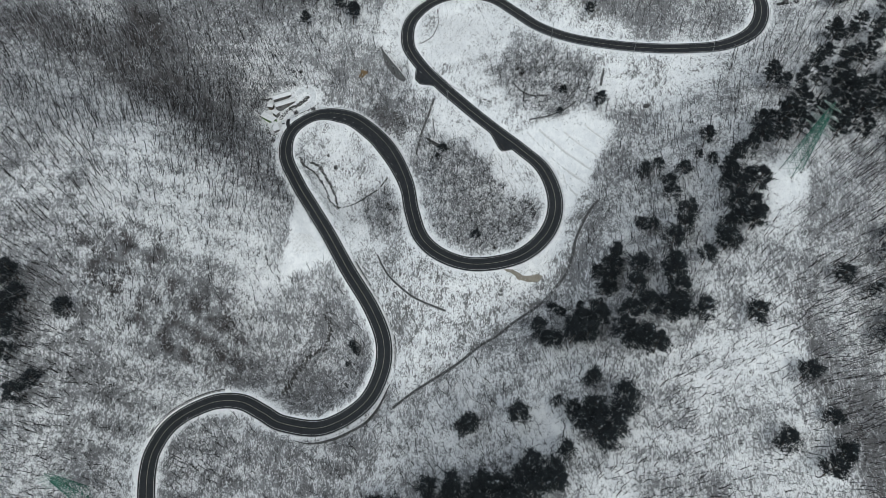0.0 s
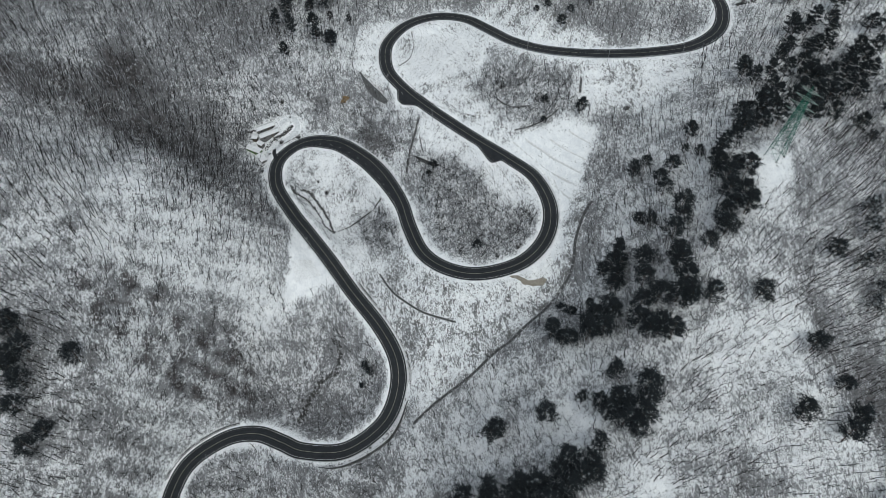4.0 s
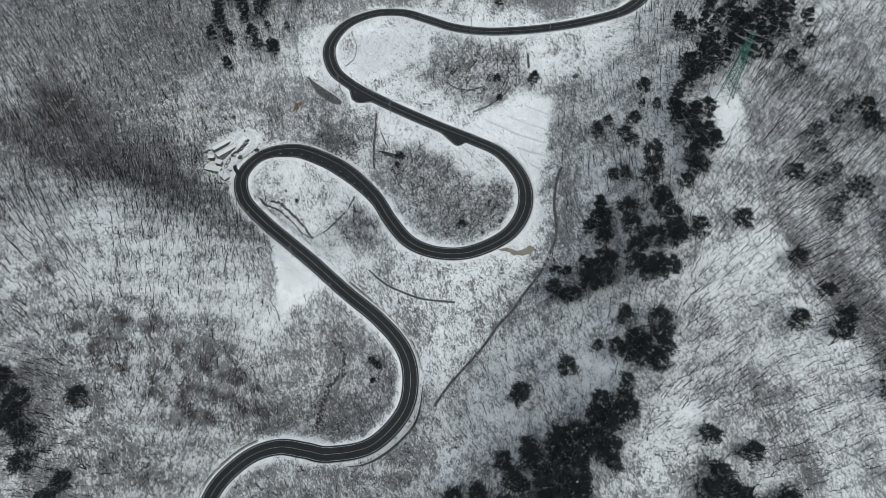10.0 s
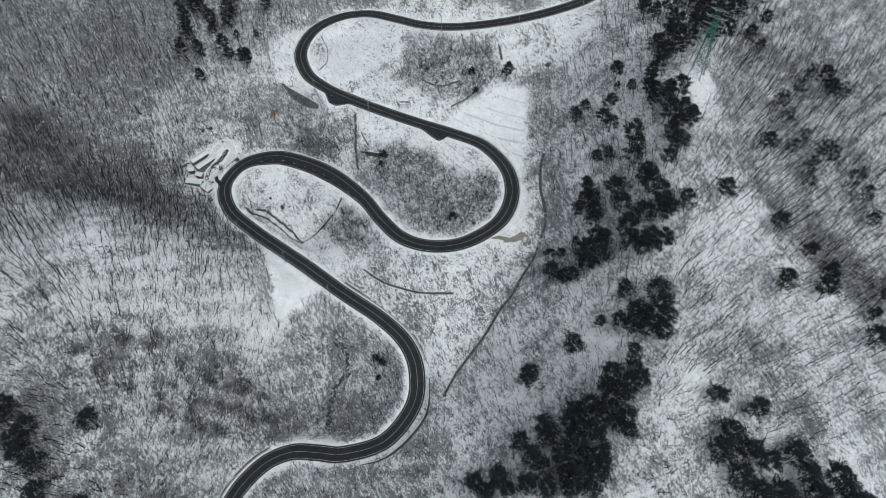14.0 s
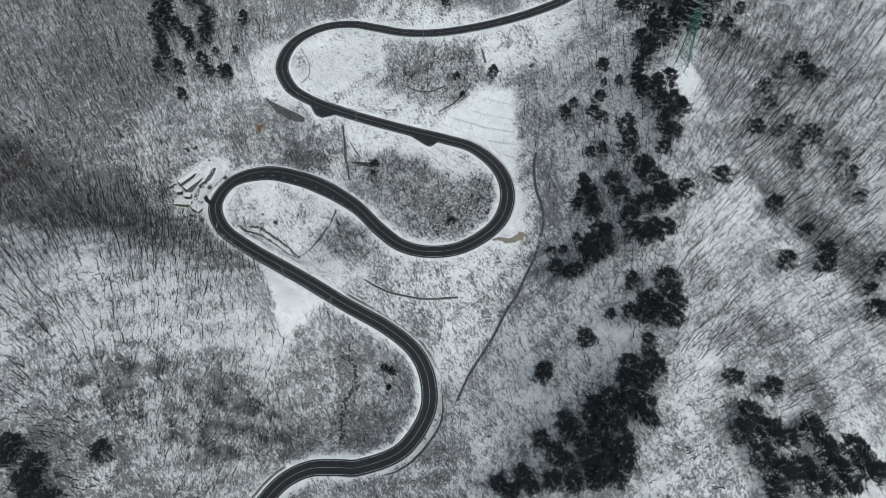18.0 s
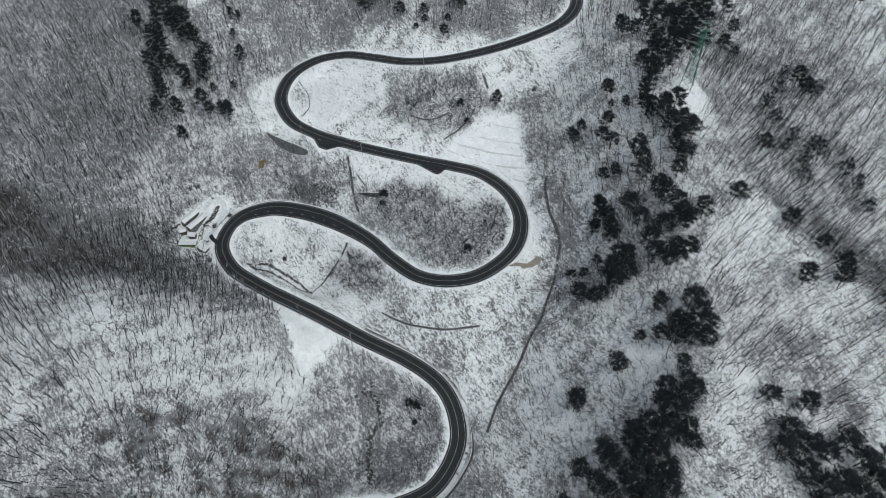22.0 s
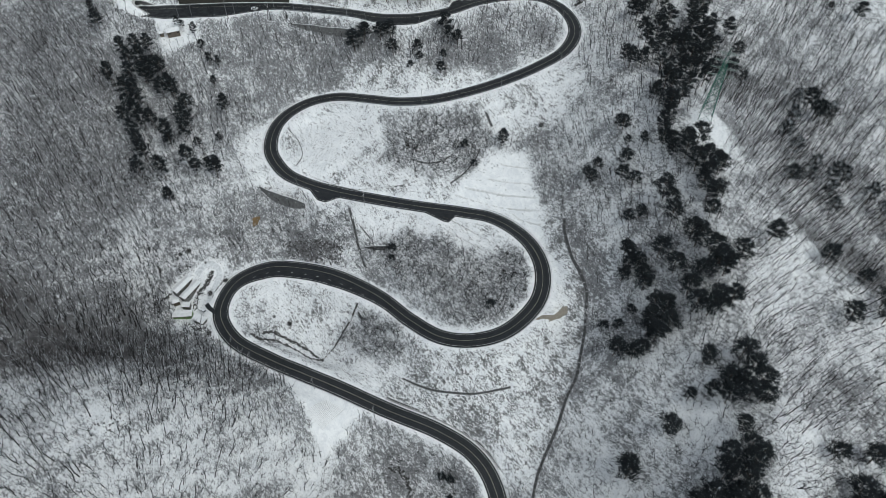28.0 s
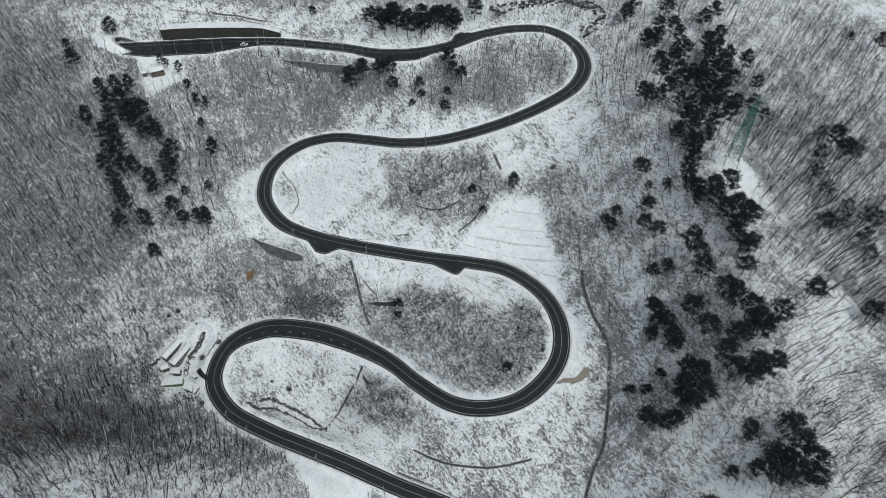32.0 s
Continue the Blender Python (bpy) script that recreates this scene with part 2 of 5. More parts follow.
# ---- the lie of the land ----
# Centre line of the road in plan, from the foot of the hill to the tunnel.
ROAD_LOW = [(-120, 20), (-134, 50), (-143, 79), (-145.5, 96), (-143.5, 106), (-138.5, 115), (-129.5, 122), (-117, 127),
            (-104, 126.5), (-92, 120.5), (-81, 114.5), (-60, 111.6), (-40.7, 121.7), (-32, 137.4), (-31.2, 154.4),
            (-38.6, 173.4), (-52.6, 196.4), (-65.6, 219.8), (-76.4, 237.4), (-87.2, 255.4)]
ROAD_MID = [(-96.6, 276.6), (-94.8, 296.4), (-79.2, 309.4), (-60.1, 307.5), (-45.1, 295), (-32, 276.7), (-21.8, 250.9),
            (-17.5, 226.5), (-11.4, 206.4), (1.1, 192.8), (18.2, 186.5), (40.2, 190.4), (55.3, 204.3), (61.3, 223.9),
            (57, 245.9), (44.9, 261.8), (28.3, 279.6), (10.6, 300.1), (-5.3, 319.7), (-16.9, 336.3)]
ROAD_TOP = [(-22.7, 350.5), (-20.5, 369.8), (-5.8, 385.3), (14.5, 387.9), (32.8, 378.5), (45.3, 361.3), (57.7, 342.8),
            (73.7, 328.2), (92.7, 317.9), (113.9, 310.1), (136.6, 305.2), (158.8, 304.4), (176.2, 313.3), (183.8, 330.9),
            (179.3, 348.9), (162.5, 361), (139.9, 368.1), (116.4, 370.2), (95.7, 377.1), (77.9, 389.6), (64.1, 406.3),
            (49.5, 422.5), (34.4, 438.2), (17.4, 451.8), (-0.4, 464.2), (-18.7, 476), (-34, 486), (-48, 495.5)]
# Height of the road at chosen control points, by their place in the line.
ROAD_RISE = [(0, -15.5), (2, -12.6), (5, -10.6), (8, -9.2), (10, -7.6), (11, -4.6), (12, -1.2), (13, 1.6), (14, 3.9), (15, 5.8),
             (16, 7.6), (17, 9.4), (18, 11.2), (20, 14), (22, 15.6), (24, 17), (26, 19.7), (28, 24.1), (30, 29.5), (32, 33.3),
             (34, 34.7), (38, 35.2), (40, 38.6), (42, 44.5), (44, 51.1), (46, 57.8), (48, 64.4), (50, 71.1), (52, 77.7),
             (54, 83), (56, 85.5), (60, 86.1), (67, 85.6)]


def spline(points, step):
    """A smooth curve through points, as rows at about even steps."""
    p = np.array(points, float)
    ext = np.vstack([2 * p[0] - p[1], p, 2 * p[-1] - p[-2]])
    out = []
    for i in range(1, len(ext) - 2):
        a, b, c, d = ext[i - 1:i + 3]
        n = max(2, int(np.linalg.norm(c - b) / step))
        for u in np.arange(n) / n:
            out.append(0.5 * (2 * b + (c - a) * u + (2 * a - 5 * b + 4 * c - d) * u * u + (3 * b - a - 3 * c + d) * u ** 3))
    out.append(p[-1])
    return np.array(out)


def road_line():
    plan = ROAD_LOW + ROAD_MID + ROAD_TOP
    at, rise = np.array(ROAD_RISE).T
    z = np.interp(np.arange(len(plan)), at, rise)
    z = np.convolve(np.pad(z, 1, mode="edge"), (0.2, 0.6, 0.2), "valid")
    return spline([(x, y, h) for (x, y), h in zip(plan, z)], 1.6)


ROAD = road_line()
ROAD_S = np.r_[0, np.cumsum(np.hypot(*np.diff(ROAD[:, :2], axis=0).T))] - 3.2
_tan = np.gradient(ROAD[:, :2], axis=0)
_tan /= np.linalg.norm(_tan, axis=1)[:, None]
ROAD_LEFT = np.c_[-_tan[:, 1], _tan[:, 0]]

# Spot heights of the open ground, zone by zone.
SPOTS_BASIN = [(-63, 246, 0.5), (-31, 257.5, 13), (-67.5, 272, 4.5), (-17.4, 268.6, 17.4), (-6.4, 299, 33), (-85, 133, -15),
               (-66, 178, -6), (1, 166, 17.7), (-36, 205, 9.3), (-89, 196, 3), (-110, 306, 10), (-49, 150, -10),
               (20, 225, 27), (30, 205, 29), (14, 250, 29), (-80, 160, -13), (-110, 150, -12), (60, 165, 31), (-5, 130, 8),
               (-50, 90, -2), (-115, 90, -12), (-45, 325, 22), (30, 330, 44), (10, 350, 42)]
SPOTS_EAST = [(43, 141, 37), (9, 97, 26), (33, 101, 41), (47, 103, 46), (60, 108.6, 56), (107, 131, 74), (127, 130, 75),
              (146, 109, 65), (149.5, 90, 63), (137, 84, 54), (153, 73, 50), (151, 200, 90), (208, 143, 58), (169, 265, 84),
              (117, 193, 73), (73, 166, 48), (161, 95, 55), (4, 74, 30), (50, 74, 60), (40, 60, 55), (87, 160, 62), (112, 115, 66),
              (109, 154, 77), (113, 273, 57), (92, 300, 59), (180, 200, 84), (230, 230, 70), (230, 100, 45), (250, 300, 90)]
SPOTS_WEST = [(-158, 236, 54), (-153, 269, 47), (-207, 156, 36), (-177, 152, 42), (-88, 360, 42), (-92, 389, 46), (-68, 376, 47),
              (-57, 364, 45), (-150, 302, 30), (-186, 213, 57), (-166, 382, 48), (-194, 175, 49), (-130, 195, 22), (-260, 250, 75),
              (-240, 350, 62), (-200, 300, 45), (-30, 450, 78), (-70, 430, 60), (-150, 450, 62), (-240, 80, 5), (-170, 110, 10)]
SPOTS_TOP = [(100, 430, 106), (20, 500, 110), (-60, 560, 108), (180, 400, 105), (-120, 520, 78), (120, 345, 76), (60, 370, 68),
             (210, 300, 82), (0, 425, 66), (250, 420, 112), (0, 600, 140), (130, 540, 140), (-200, 560, 100), (44, 446, 89), (29, 460, 92), (13, 471, 93), (-4, 482, 93), (-22, 494, 93),
             (-62, 506, 94), (-44, 508, 96), (-50, 486, 91), (-56, 497, 94)]


class Land:
    """Ground heights: a tilted plane bent through the spot heights and the road."""

    def __init__(self):
        spots = np.array(SPOTS_BASIN + SPOTS_EAST + SPOTS_WEST + SPOTS_TOP + [tuple(p) for p in ROAD[::14]], float)
        self.xy = spots[:, :2]
        self.plane = np.linalg.lstsq(np.c_[spots[:, :2], np.ones(len(spots))], spots[:, 2], rcond=None)[0]
        d = np.hypot(*(self.xy[:, None] - self.xy[None]).transpose(2, 0, 1))
        self.w = np.linalg.solve(self.kernel(d) + 0.004 * np.eye(len(d)), spots[:, 2] - self.trend(self.xy))

    def kernel(self, d):
        return (1 + d / 42) * np.exp(-d / 42)

    def trend(self, xy):
        far = np.clip(xy, (-420, -60), (420, 760))
        return far @ self.plane[:2] + self.plane[2]

    def near_road(self, xy):
        """Distance to the centre line, the index of the nearest point on it, and the side (plus: left)."""
        best, idx = np.full(len(xy), 1e9), np.zeros(len(xy), int)
        for k in range(0, len(xy), 20000):
            d = np.hypot(*(xy[k:k + 20000, None] - ROAD[None, :, :2]).transpose(2, 0, 1))
            idx[k:k + 20000] = d.argmin(1)
            best[k:k + 20000] = d.min(1)
        side = np.sign(((xy - ROAD[idx, :2]) * ROAD_LEFT[idx]).sum(1))
        return best, idx, side

    def heights(self, xy, road=True):
        xy = np.asarray(xy, float).reshape(-1, 2)
        z = np.zeros(len(xy))
        for k in range(0, len(xy), 20000):
            part = xy[k:k + 20000]
            d = np.hypot(*(part[:, None] - self.xy[None]).transpose(2, 0, 1))
            z[k:k + 20000] = self.kernel(d) @ self.w + self.trend(part)
        z += 0.35 * np.sin(xy[:, 0] * 0.21 + 1.3 * np.sin(xy[:, 1] * 0.13)) * np.sin(xy[:, 1] * 0.17 + 0.7)
        if road:
            d, i, side = self.near_road(xy)
            half = np.where(side > 0, HALF_LEFT[i], HALF_RIGHT[i])
            wall = (side < 0) & (ROAD_S[i] > 1282) & (ROAD_S[i] < 1362)
            mouth = ROAD_S[i] > ROAD_S[-1] - 9
            u = np.clip((d - half - np.where(wall, 3.4, 1.2)) / np.where(wall, 1.2, np.where(mouth, 2.5, 9.0)), 0, 1)
            u = u * u * (3 - 2 * u)
            z = (ROAD[i, 2] - 0.12) * (1 - u) + z * u
        return z


def widen(base, humps):
    """Half width along the road: a base with humps (start, full from, full to, end, extra metres)."""
    w = np.full(len(ROAD), base)
    for a, b, c, d, extra in humps:
        w += extra * np.interp(ROAD_S, (a, b, c, d), (0, 1, 1, 0), left=0, right=0)
    return w


HALF_LEFT = widen(4.3, LEFT_BAYS)
HALF_RIGHT = widen(4.3, RIGHT_BAYS)
LAND = Land()
# Kinds of ground cover, as outlines in plan.
FIELDS = [
    [(-94, 299), (-66, 305), (-44, 292), (-27, 260), (-19, 216), (-4, 193), (19, 181), (51, 185), (66, 203), (75, 201), (65, 181), (47, 162), (4, 135), (-22, 124), (-28, 156), (-45, 196), (-76, 253)],
    [(-10, 386), (24, 384), (46, 355), (38, 327), (28, 318), (40, 293), (66, 275), (75, 238), (61, 206), (64, 235), (51, 257), (5, 309), (-18, 342), (-21, 368)],
    [(79, 281), (97, 267), (81, 234), (77, 212), (56, 178), (37, 166), (29, 177), (54, 195), (66, 211), (69, 240), (41, 273)],
    [(39, 356), (109, 307), (160, 294), (142, 270), (117, 267), (88, 282), (90, 304), (48, 335)],
    [(44, 387), (89, 345), (117, 316), (72, 334), (41, 372)],
    [(-62, 530), (-12, 502), (106, 411), (147, 379), (107, 378), (72, 401), (41, 441), (-18, 488), (-41, 497), (-63, 502)],
    [(-39, 383), (-17, 388), (-31, 358), (-23, 334), (-34, 336), (-42, 357)],
    [(-8, 303), (2, 308), (38, 264), (56, 243), (55, 227), (37, 231), (15, 272), (-8, 285)],
]
SNOWS = [
    [(-87, 241), (-74, 233), (-57, 205), (-71, 201), (-91, 195), (-86, 218)],
    [(79, 279), (95, 267), (80, 235), (66, 216), (69, 236), (58, 255), (45, 274)],
    [(0, 383), (31, 368), (38, 355), (20, 330), (-7, 335), (-10, 355)],
    [(19, 276), (33, 264), (49, 235), (40, 226), (26, 254)],
    [(61, 206), (66, 200), (53, 182), (41, 170), (27, 179), (45, 186)],
    [(140, 125), (152, 125), (150, 113), (141, 115)],
]
THICKETS = [
    [(-11, 276), (15, 270), (38, 231), (54, 223), (51, 201), (28, 191), (5, 198), (-11, 224)],
    [(44, 346), (63, 323), (86, 299), (88, 286), (64, 277), (48, 287), (37, 320)],
    [(-50, 252), (-28, 246), (-23, 210), (-43, 218)],
]
DENSE = [
    [(-294, 384), (-180, 380), (-105, 360), (-53, 344), (-67, 322), (-112, 329), (-108, 278), (-89, 252), (-96, 197), (-119, 214), (-139, 238), (-195, 295), (-269, 334)],
    [(-219, 175), (-163, 175), (-135, 181), (-113, 173), (-94, 158), (-114, 133), (-141, 124), (-153, 101), (-151, 79), (-203, 76)],
    [(-84, 193), (-57, 192), (-40, 162), (-39, 138), (-53, 122), (-88, 121), (-98, 164)],
    [(-90, 552), (-80, 525), (-72, 470), (-82, 426), (-82, 372), (-74, 347), (-125, 341), (-167, 361)],
    [(154, 152), (203, 172), (195, 131), (174, 128), (187, 94), (184, 85), (164, 104), (157, 130)],
    [(158, 157), (181, 123), (202, 68), (179, 46), (161, 95), (138, 128)],
    [(-330, 395), (-167, 361), (-125, 440), (-110, 560), (-330, 640)],
]
# Hollows where wet brown litter and dense twigs hide the snow.
DARKS = [
    [(-296, 431), (-251, 383), (-220, 373), (-192, 363), (-174, 345), (-142, 304), (-166, 309), (-192, 338), (-218, 340), (-238, 342), (-268, 358)],
    [(-140, 443), (-113, 438), (-111, 410), (-127, 376), (-127, 352), (-147, 363), (-174, 361), (-174, 385), (-147, 398)],
    [(145, 127), (154, 125), (168, 114), (183, 96), (180, 90), (161, 104), (148, 119)],
    [(100, 68), (115, 63), (103, 51), (106, 38), (120, 27), (117, 17), (102, 35), (93, 56)],
    [(-133, 166), (-108, 164), (-98, 146), (-110, 146), (-130, 158)],
]

# Shades of the ground cover: how much more or less growth, how brown, whether in patches, and the outline.
SHADES = [
    (0.45, 0.9, 0, [(-203, 373), (-186, 369), (-172, 357), (-168, 342), (-174, 330), (-191, 337), (-206, 339)]),      # wet brown ravine floor
    (0.3, 0.8, 0, [(-192, 329), (-165, 318), (-141, 295), (-144, 277), (-174, 301), (-195, 319)]),      # brown strand below the ravine
    (0.14, 0.3, 0, [(-172, 359), (-149, 347), (-127, 309), (-102, 271), (-90, 237), (-104, 238), (-133, 261), (-166, 300), (-175, 328)]),      # close woods towards the farm
    (0.28, 0, 0, [(-194, 470), (-101, 439), (-106, 394), (-136, 360), (-153, 355), (-173, 359), (-186, 371), (-203, 375)]),      # close woods of the far slope
    (0.2, 0.1, 0, [(-108, 523), (-69, 468), (-88, 420), (-95, 371), (-129, 365), (-160, 388)]),      # close woods of the far slope
    (-0.16, 0, 0, [(-208, 312), (-171, 293), (-131, 255), (-95, 230), (-92, 210), (-110, 201), (-135, 193), (-163, 193), (-205, 212)]),      # pale western slope
    (0.2, 0.7, 1, [(-184, 197), (-140, 199), (-138, 180), (-109, 179), (-101, 140), (-138, 140), (-162, 155), (-184, 166)]),      # brown thickets of the basin
    (-0.5, 0, 0, [(-91, 204), (-80, 200), (-104, 178), (-116, 174), (-109, 187)]),      # open strip below the plot
    (0.14, 0.2, 0, [(-85, 197), (-59, 186), (-39, 157), (-40, 134), (-58, 117), (-92, 124), (-93, 157)]),      # pocket inside the low bend
    (-0.14, 0, 0, [(110, 137), (145, 126), (114, 103), (102, 70), (66, 53), (61, 35), (35, 26), (15, 36), (28, 47), (54, 71), (87, 102)]),      # pale eastern slope
    (0.32, 0.5, 0, [(146, 116), (180, 109), (202, 73), (179, 49), (168, 78), (149, 97)]),      # eastern gully
    (0.34, 0.6, 0, [(102, 70), (111, 63), (110, 47), (123, 33), (122, 15), (112, 23), (106, 38), (95, 56)]),      # brown hollow on the eastern slope
    (-0.55, 0, 0, [(135, 128), (149, 123), (149, 111), (136, 113)]),      # snow patch on the eastern crest
    (0.12, 0.1, 0, [(141, 142), (147, 117), (204, 76), (319, 219), (238, 261), (146, 175)]),      # woods beyond the gully
    (0.15, 0.35, 0, [(147, 161), (174, 113), (144, 115), (137, 137)]),      # brown edge of the gully
    (0.2, 0.3, 0, [(110, 275), (118, 265), (96, 225), (72, 177), (62, 168), (76, 200), (91, 245)]),      # scrub beside the terraced field
    (0.14, 0.2, 1, [(-64, 350), (-21, 315), (-13, 293), (-21, 282), (-69, 322), (-84, 339)]),      # scrub between farm and lay-by
    (0.18, 0.1, 0, [(26, 422), (108, 357), (160, 321), (120, 317), (45, 378), (-9, 414)]),      # woods below the upper road
    (0.12, 0.2, 1, [(-220, 185), (-155, 157), (-153, 101), (-203, 76)]),      # rough south-western slope
    (0.12, 0.3, 1, [(-140, 104), (-22, 99), (4, 69), (-137, 80)]),      # rough ground below the lowest bend
    (0.35, 0.5, 0, [(-44, 316), (-29, 303), (-20, 288), (-26, 280), (-36, 293), (-48, 307)]),      # dark rubble slope
    (0.15, 0.1, 0, [(96, 364), (154, 357), (180, 338), (176, 319), (152, 312), (104, 324), (84, 348)]),      # woods inside the highest bend
    (0.18, 0.1, 0, [(80, 424), (85, 396), (124, 383), (151, 382)]),      # thicket above the upper road
    (-0.16, 0, 0, [(26, 131), (67, 122), (90, 107), (53, 74), (16, 66), (-9, 80), (-35, 85), (-21, 117), (11, 131)]),      # stand between the pines, ground paled to offset their shade
    (0.30, 0.6, 0, [(-285, 366), (-256, 359), (-207, 346), (-163, 330), (-125, 296), (-127, 269), (-168, 288), (-216, 317), (-268, 331)]),      # the ravine all along
]

CLEARINGS = [[(-118, 303), (-108, 292), (-98, 295), (-90, 310), (-78, 320), (-84, 329), (-112, 327)], [(146, 180), (160, 182), (168, 198), (158, 208), (148, 200)],
             [(-45, 450), (-20, 448), (-15, 470), (-40, 474)]]


# ---- building helpers ----
def mesh_object(name, verts, faces, mat, parent=None, label="", smooth=False):
    me = bpy.data.meshes.new(name)
    v, f = np.asarray(verts, np.float32), np.asarray(faces, np.int32)
    me.vertices.add(len(v))
    me.vertices.foreach_set("co", v.ravel())
    me.loops.add(f.size)
    me.loops.foreach_set("vertex_index", f.ravel())
    me.polygons.add(len(f))
    me.polygons.foreach_set("loop_start", np.arange(0, f.size, f.shape[1], dtype=np.int32))
    if smooth:
        me.polygons.foreach_set("use_smooth", np.ones(len(f), bool))
    me.materials.append(mat)
    me.update(calc_edges=True)
    ob = new(name, me)
    if parent:
        ob.parent = parent
    if label:
        ob["label"] = label
    return ob


def part(name, bm, mat, parent, label="", at=None):
    """One bmesh as ONE mesh object under a thing or a part."""
    me = bpy.data.meshes.new(name)
    bm.to_mesh(me)
    bm.free()
    me.materials.append(mat)
    ob = new(name, me)
    ob.parent = parent
    if at is not None:
        ob.matrix_local = at
    if label:
        ob["label"] = label
    return ob


def box(size, at=(0, 0, 0), turn=0.0, bevel=0.0):
    bm = bmesh.new()
    bmesh.ops.create_cube(bm, size=1.0, matrix=Matrix.Translation(at) @ Matrix.Rotation(turn, 4, "Z") @ Matrix.Diagonal((*size, 1)))
    if bevel:
        bmesh.ops.bevel(bm, geom=bm.edges[:], offset=bevel, segments=1, affect="EDGES")
    return bm


def rod(a, b, r0, r1=None, sides=6, bm=None):
    """A tapered rod from a to b."""
    bm = bm or bmesh.new()
    a, b = Vector(a), Vector(b)
    m = Matrix.Translation((a + b) / 2) @ (b - a).to_track_quat("Z", "Y").to_matrix().to_4x4()
    bmesh.ops.create_cone(bm, cap_ends=True, segments=sides, radius1=r0, radius2=r0 if r1 is None else r1, depth=(b - a).length, matrix=m)
    return bm


def thing(name, label, category, at=(0, 0, 0), turn=0.0, group="", kind=""):
    e = new(name)
    e.matrix_world = pose(*at, 0, 0, turn)
    return tagged(e, label, category, group, kind)


def height(x, y):
    return float(LAND.heights([(x, y)])[0])


def ribbon(s0, s1, left, right, lift, step=1):
    """Points of a strip along the road, between two offsets from its centre line (plus: left)."""
    i = np.nonzero((ROAD_S >= s0) & (ROAD_S <= s1))[0][::step]
    lo = left[i] if isinstance(left, np.ndarray) else np.full(len(i), left)
    ro = right[i] if isinstance(right, np.ndarray) else np.full(len(i), right)
    a = np.c_[ROAD[i, :2] + ROAD_LEFT[i] * lo[:, None], ROAD[i, 2] + lift]
    b = np.c_[ROAD[i, :2] + ROAD_LEFT[i] * ro[:, None], ROAD[i, 2] + lift]
    v = np.stack([a, b], 1).reshape(-1, 3)
    k = np.arange(len(i) - 1) * 2
    return v, np.stack([k, k + 1, k + 3, k + 2], 1)


def inside(xy, outline):
    """Which points lie inside an outline."""
    x, y, hit = xy[:, 0], xy[:, 1], np.zeros(len(xy), bool)
    o = np.array(outline, float)
    for (x0, y0), (x1, y1) in zip(o, np.roll(o, -1, 0)):
        cross = (y0 > y) != (y1 > y)
        with np.errstate(divide="ignore", invalid="ignore"):
            hit ^= cross & (x < (x1 - x0) * (y - y0) / (y1 - y0) + x0)
    return hit


def in_any(xy, outlines):
    hit = np.zeros(len(xy), bool)
    for o in outlines:
        hit |= inside(xy, o)
    return hit


def ripple(xy, size, seed=0):
    """A cheap soft noise from 0 to 1 over the plan."""
    r = np.random.RandomState(seed)
    v = np.zeros(len(xy))
    for a in range(6):
        d, ph = r.uniform(0, 6.283), r.uniform(0, 6.283)
        f = r.uniform(0.6, 1.9) / size
        v += np.sin((xy[:, 0] * np.cos(d) + xy[:, 1] * np.sin(d)) * f * 6.283 + ph)
    return np.clip(0.5 + v / 6.0, 0, 1)


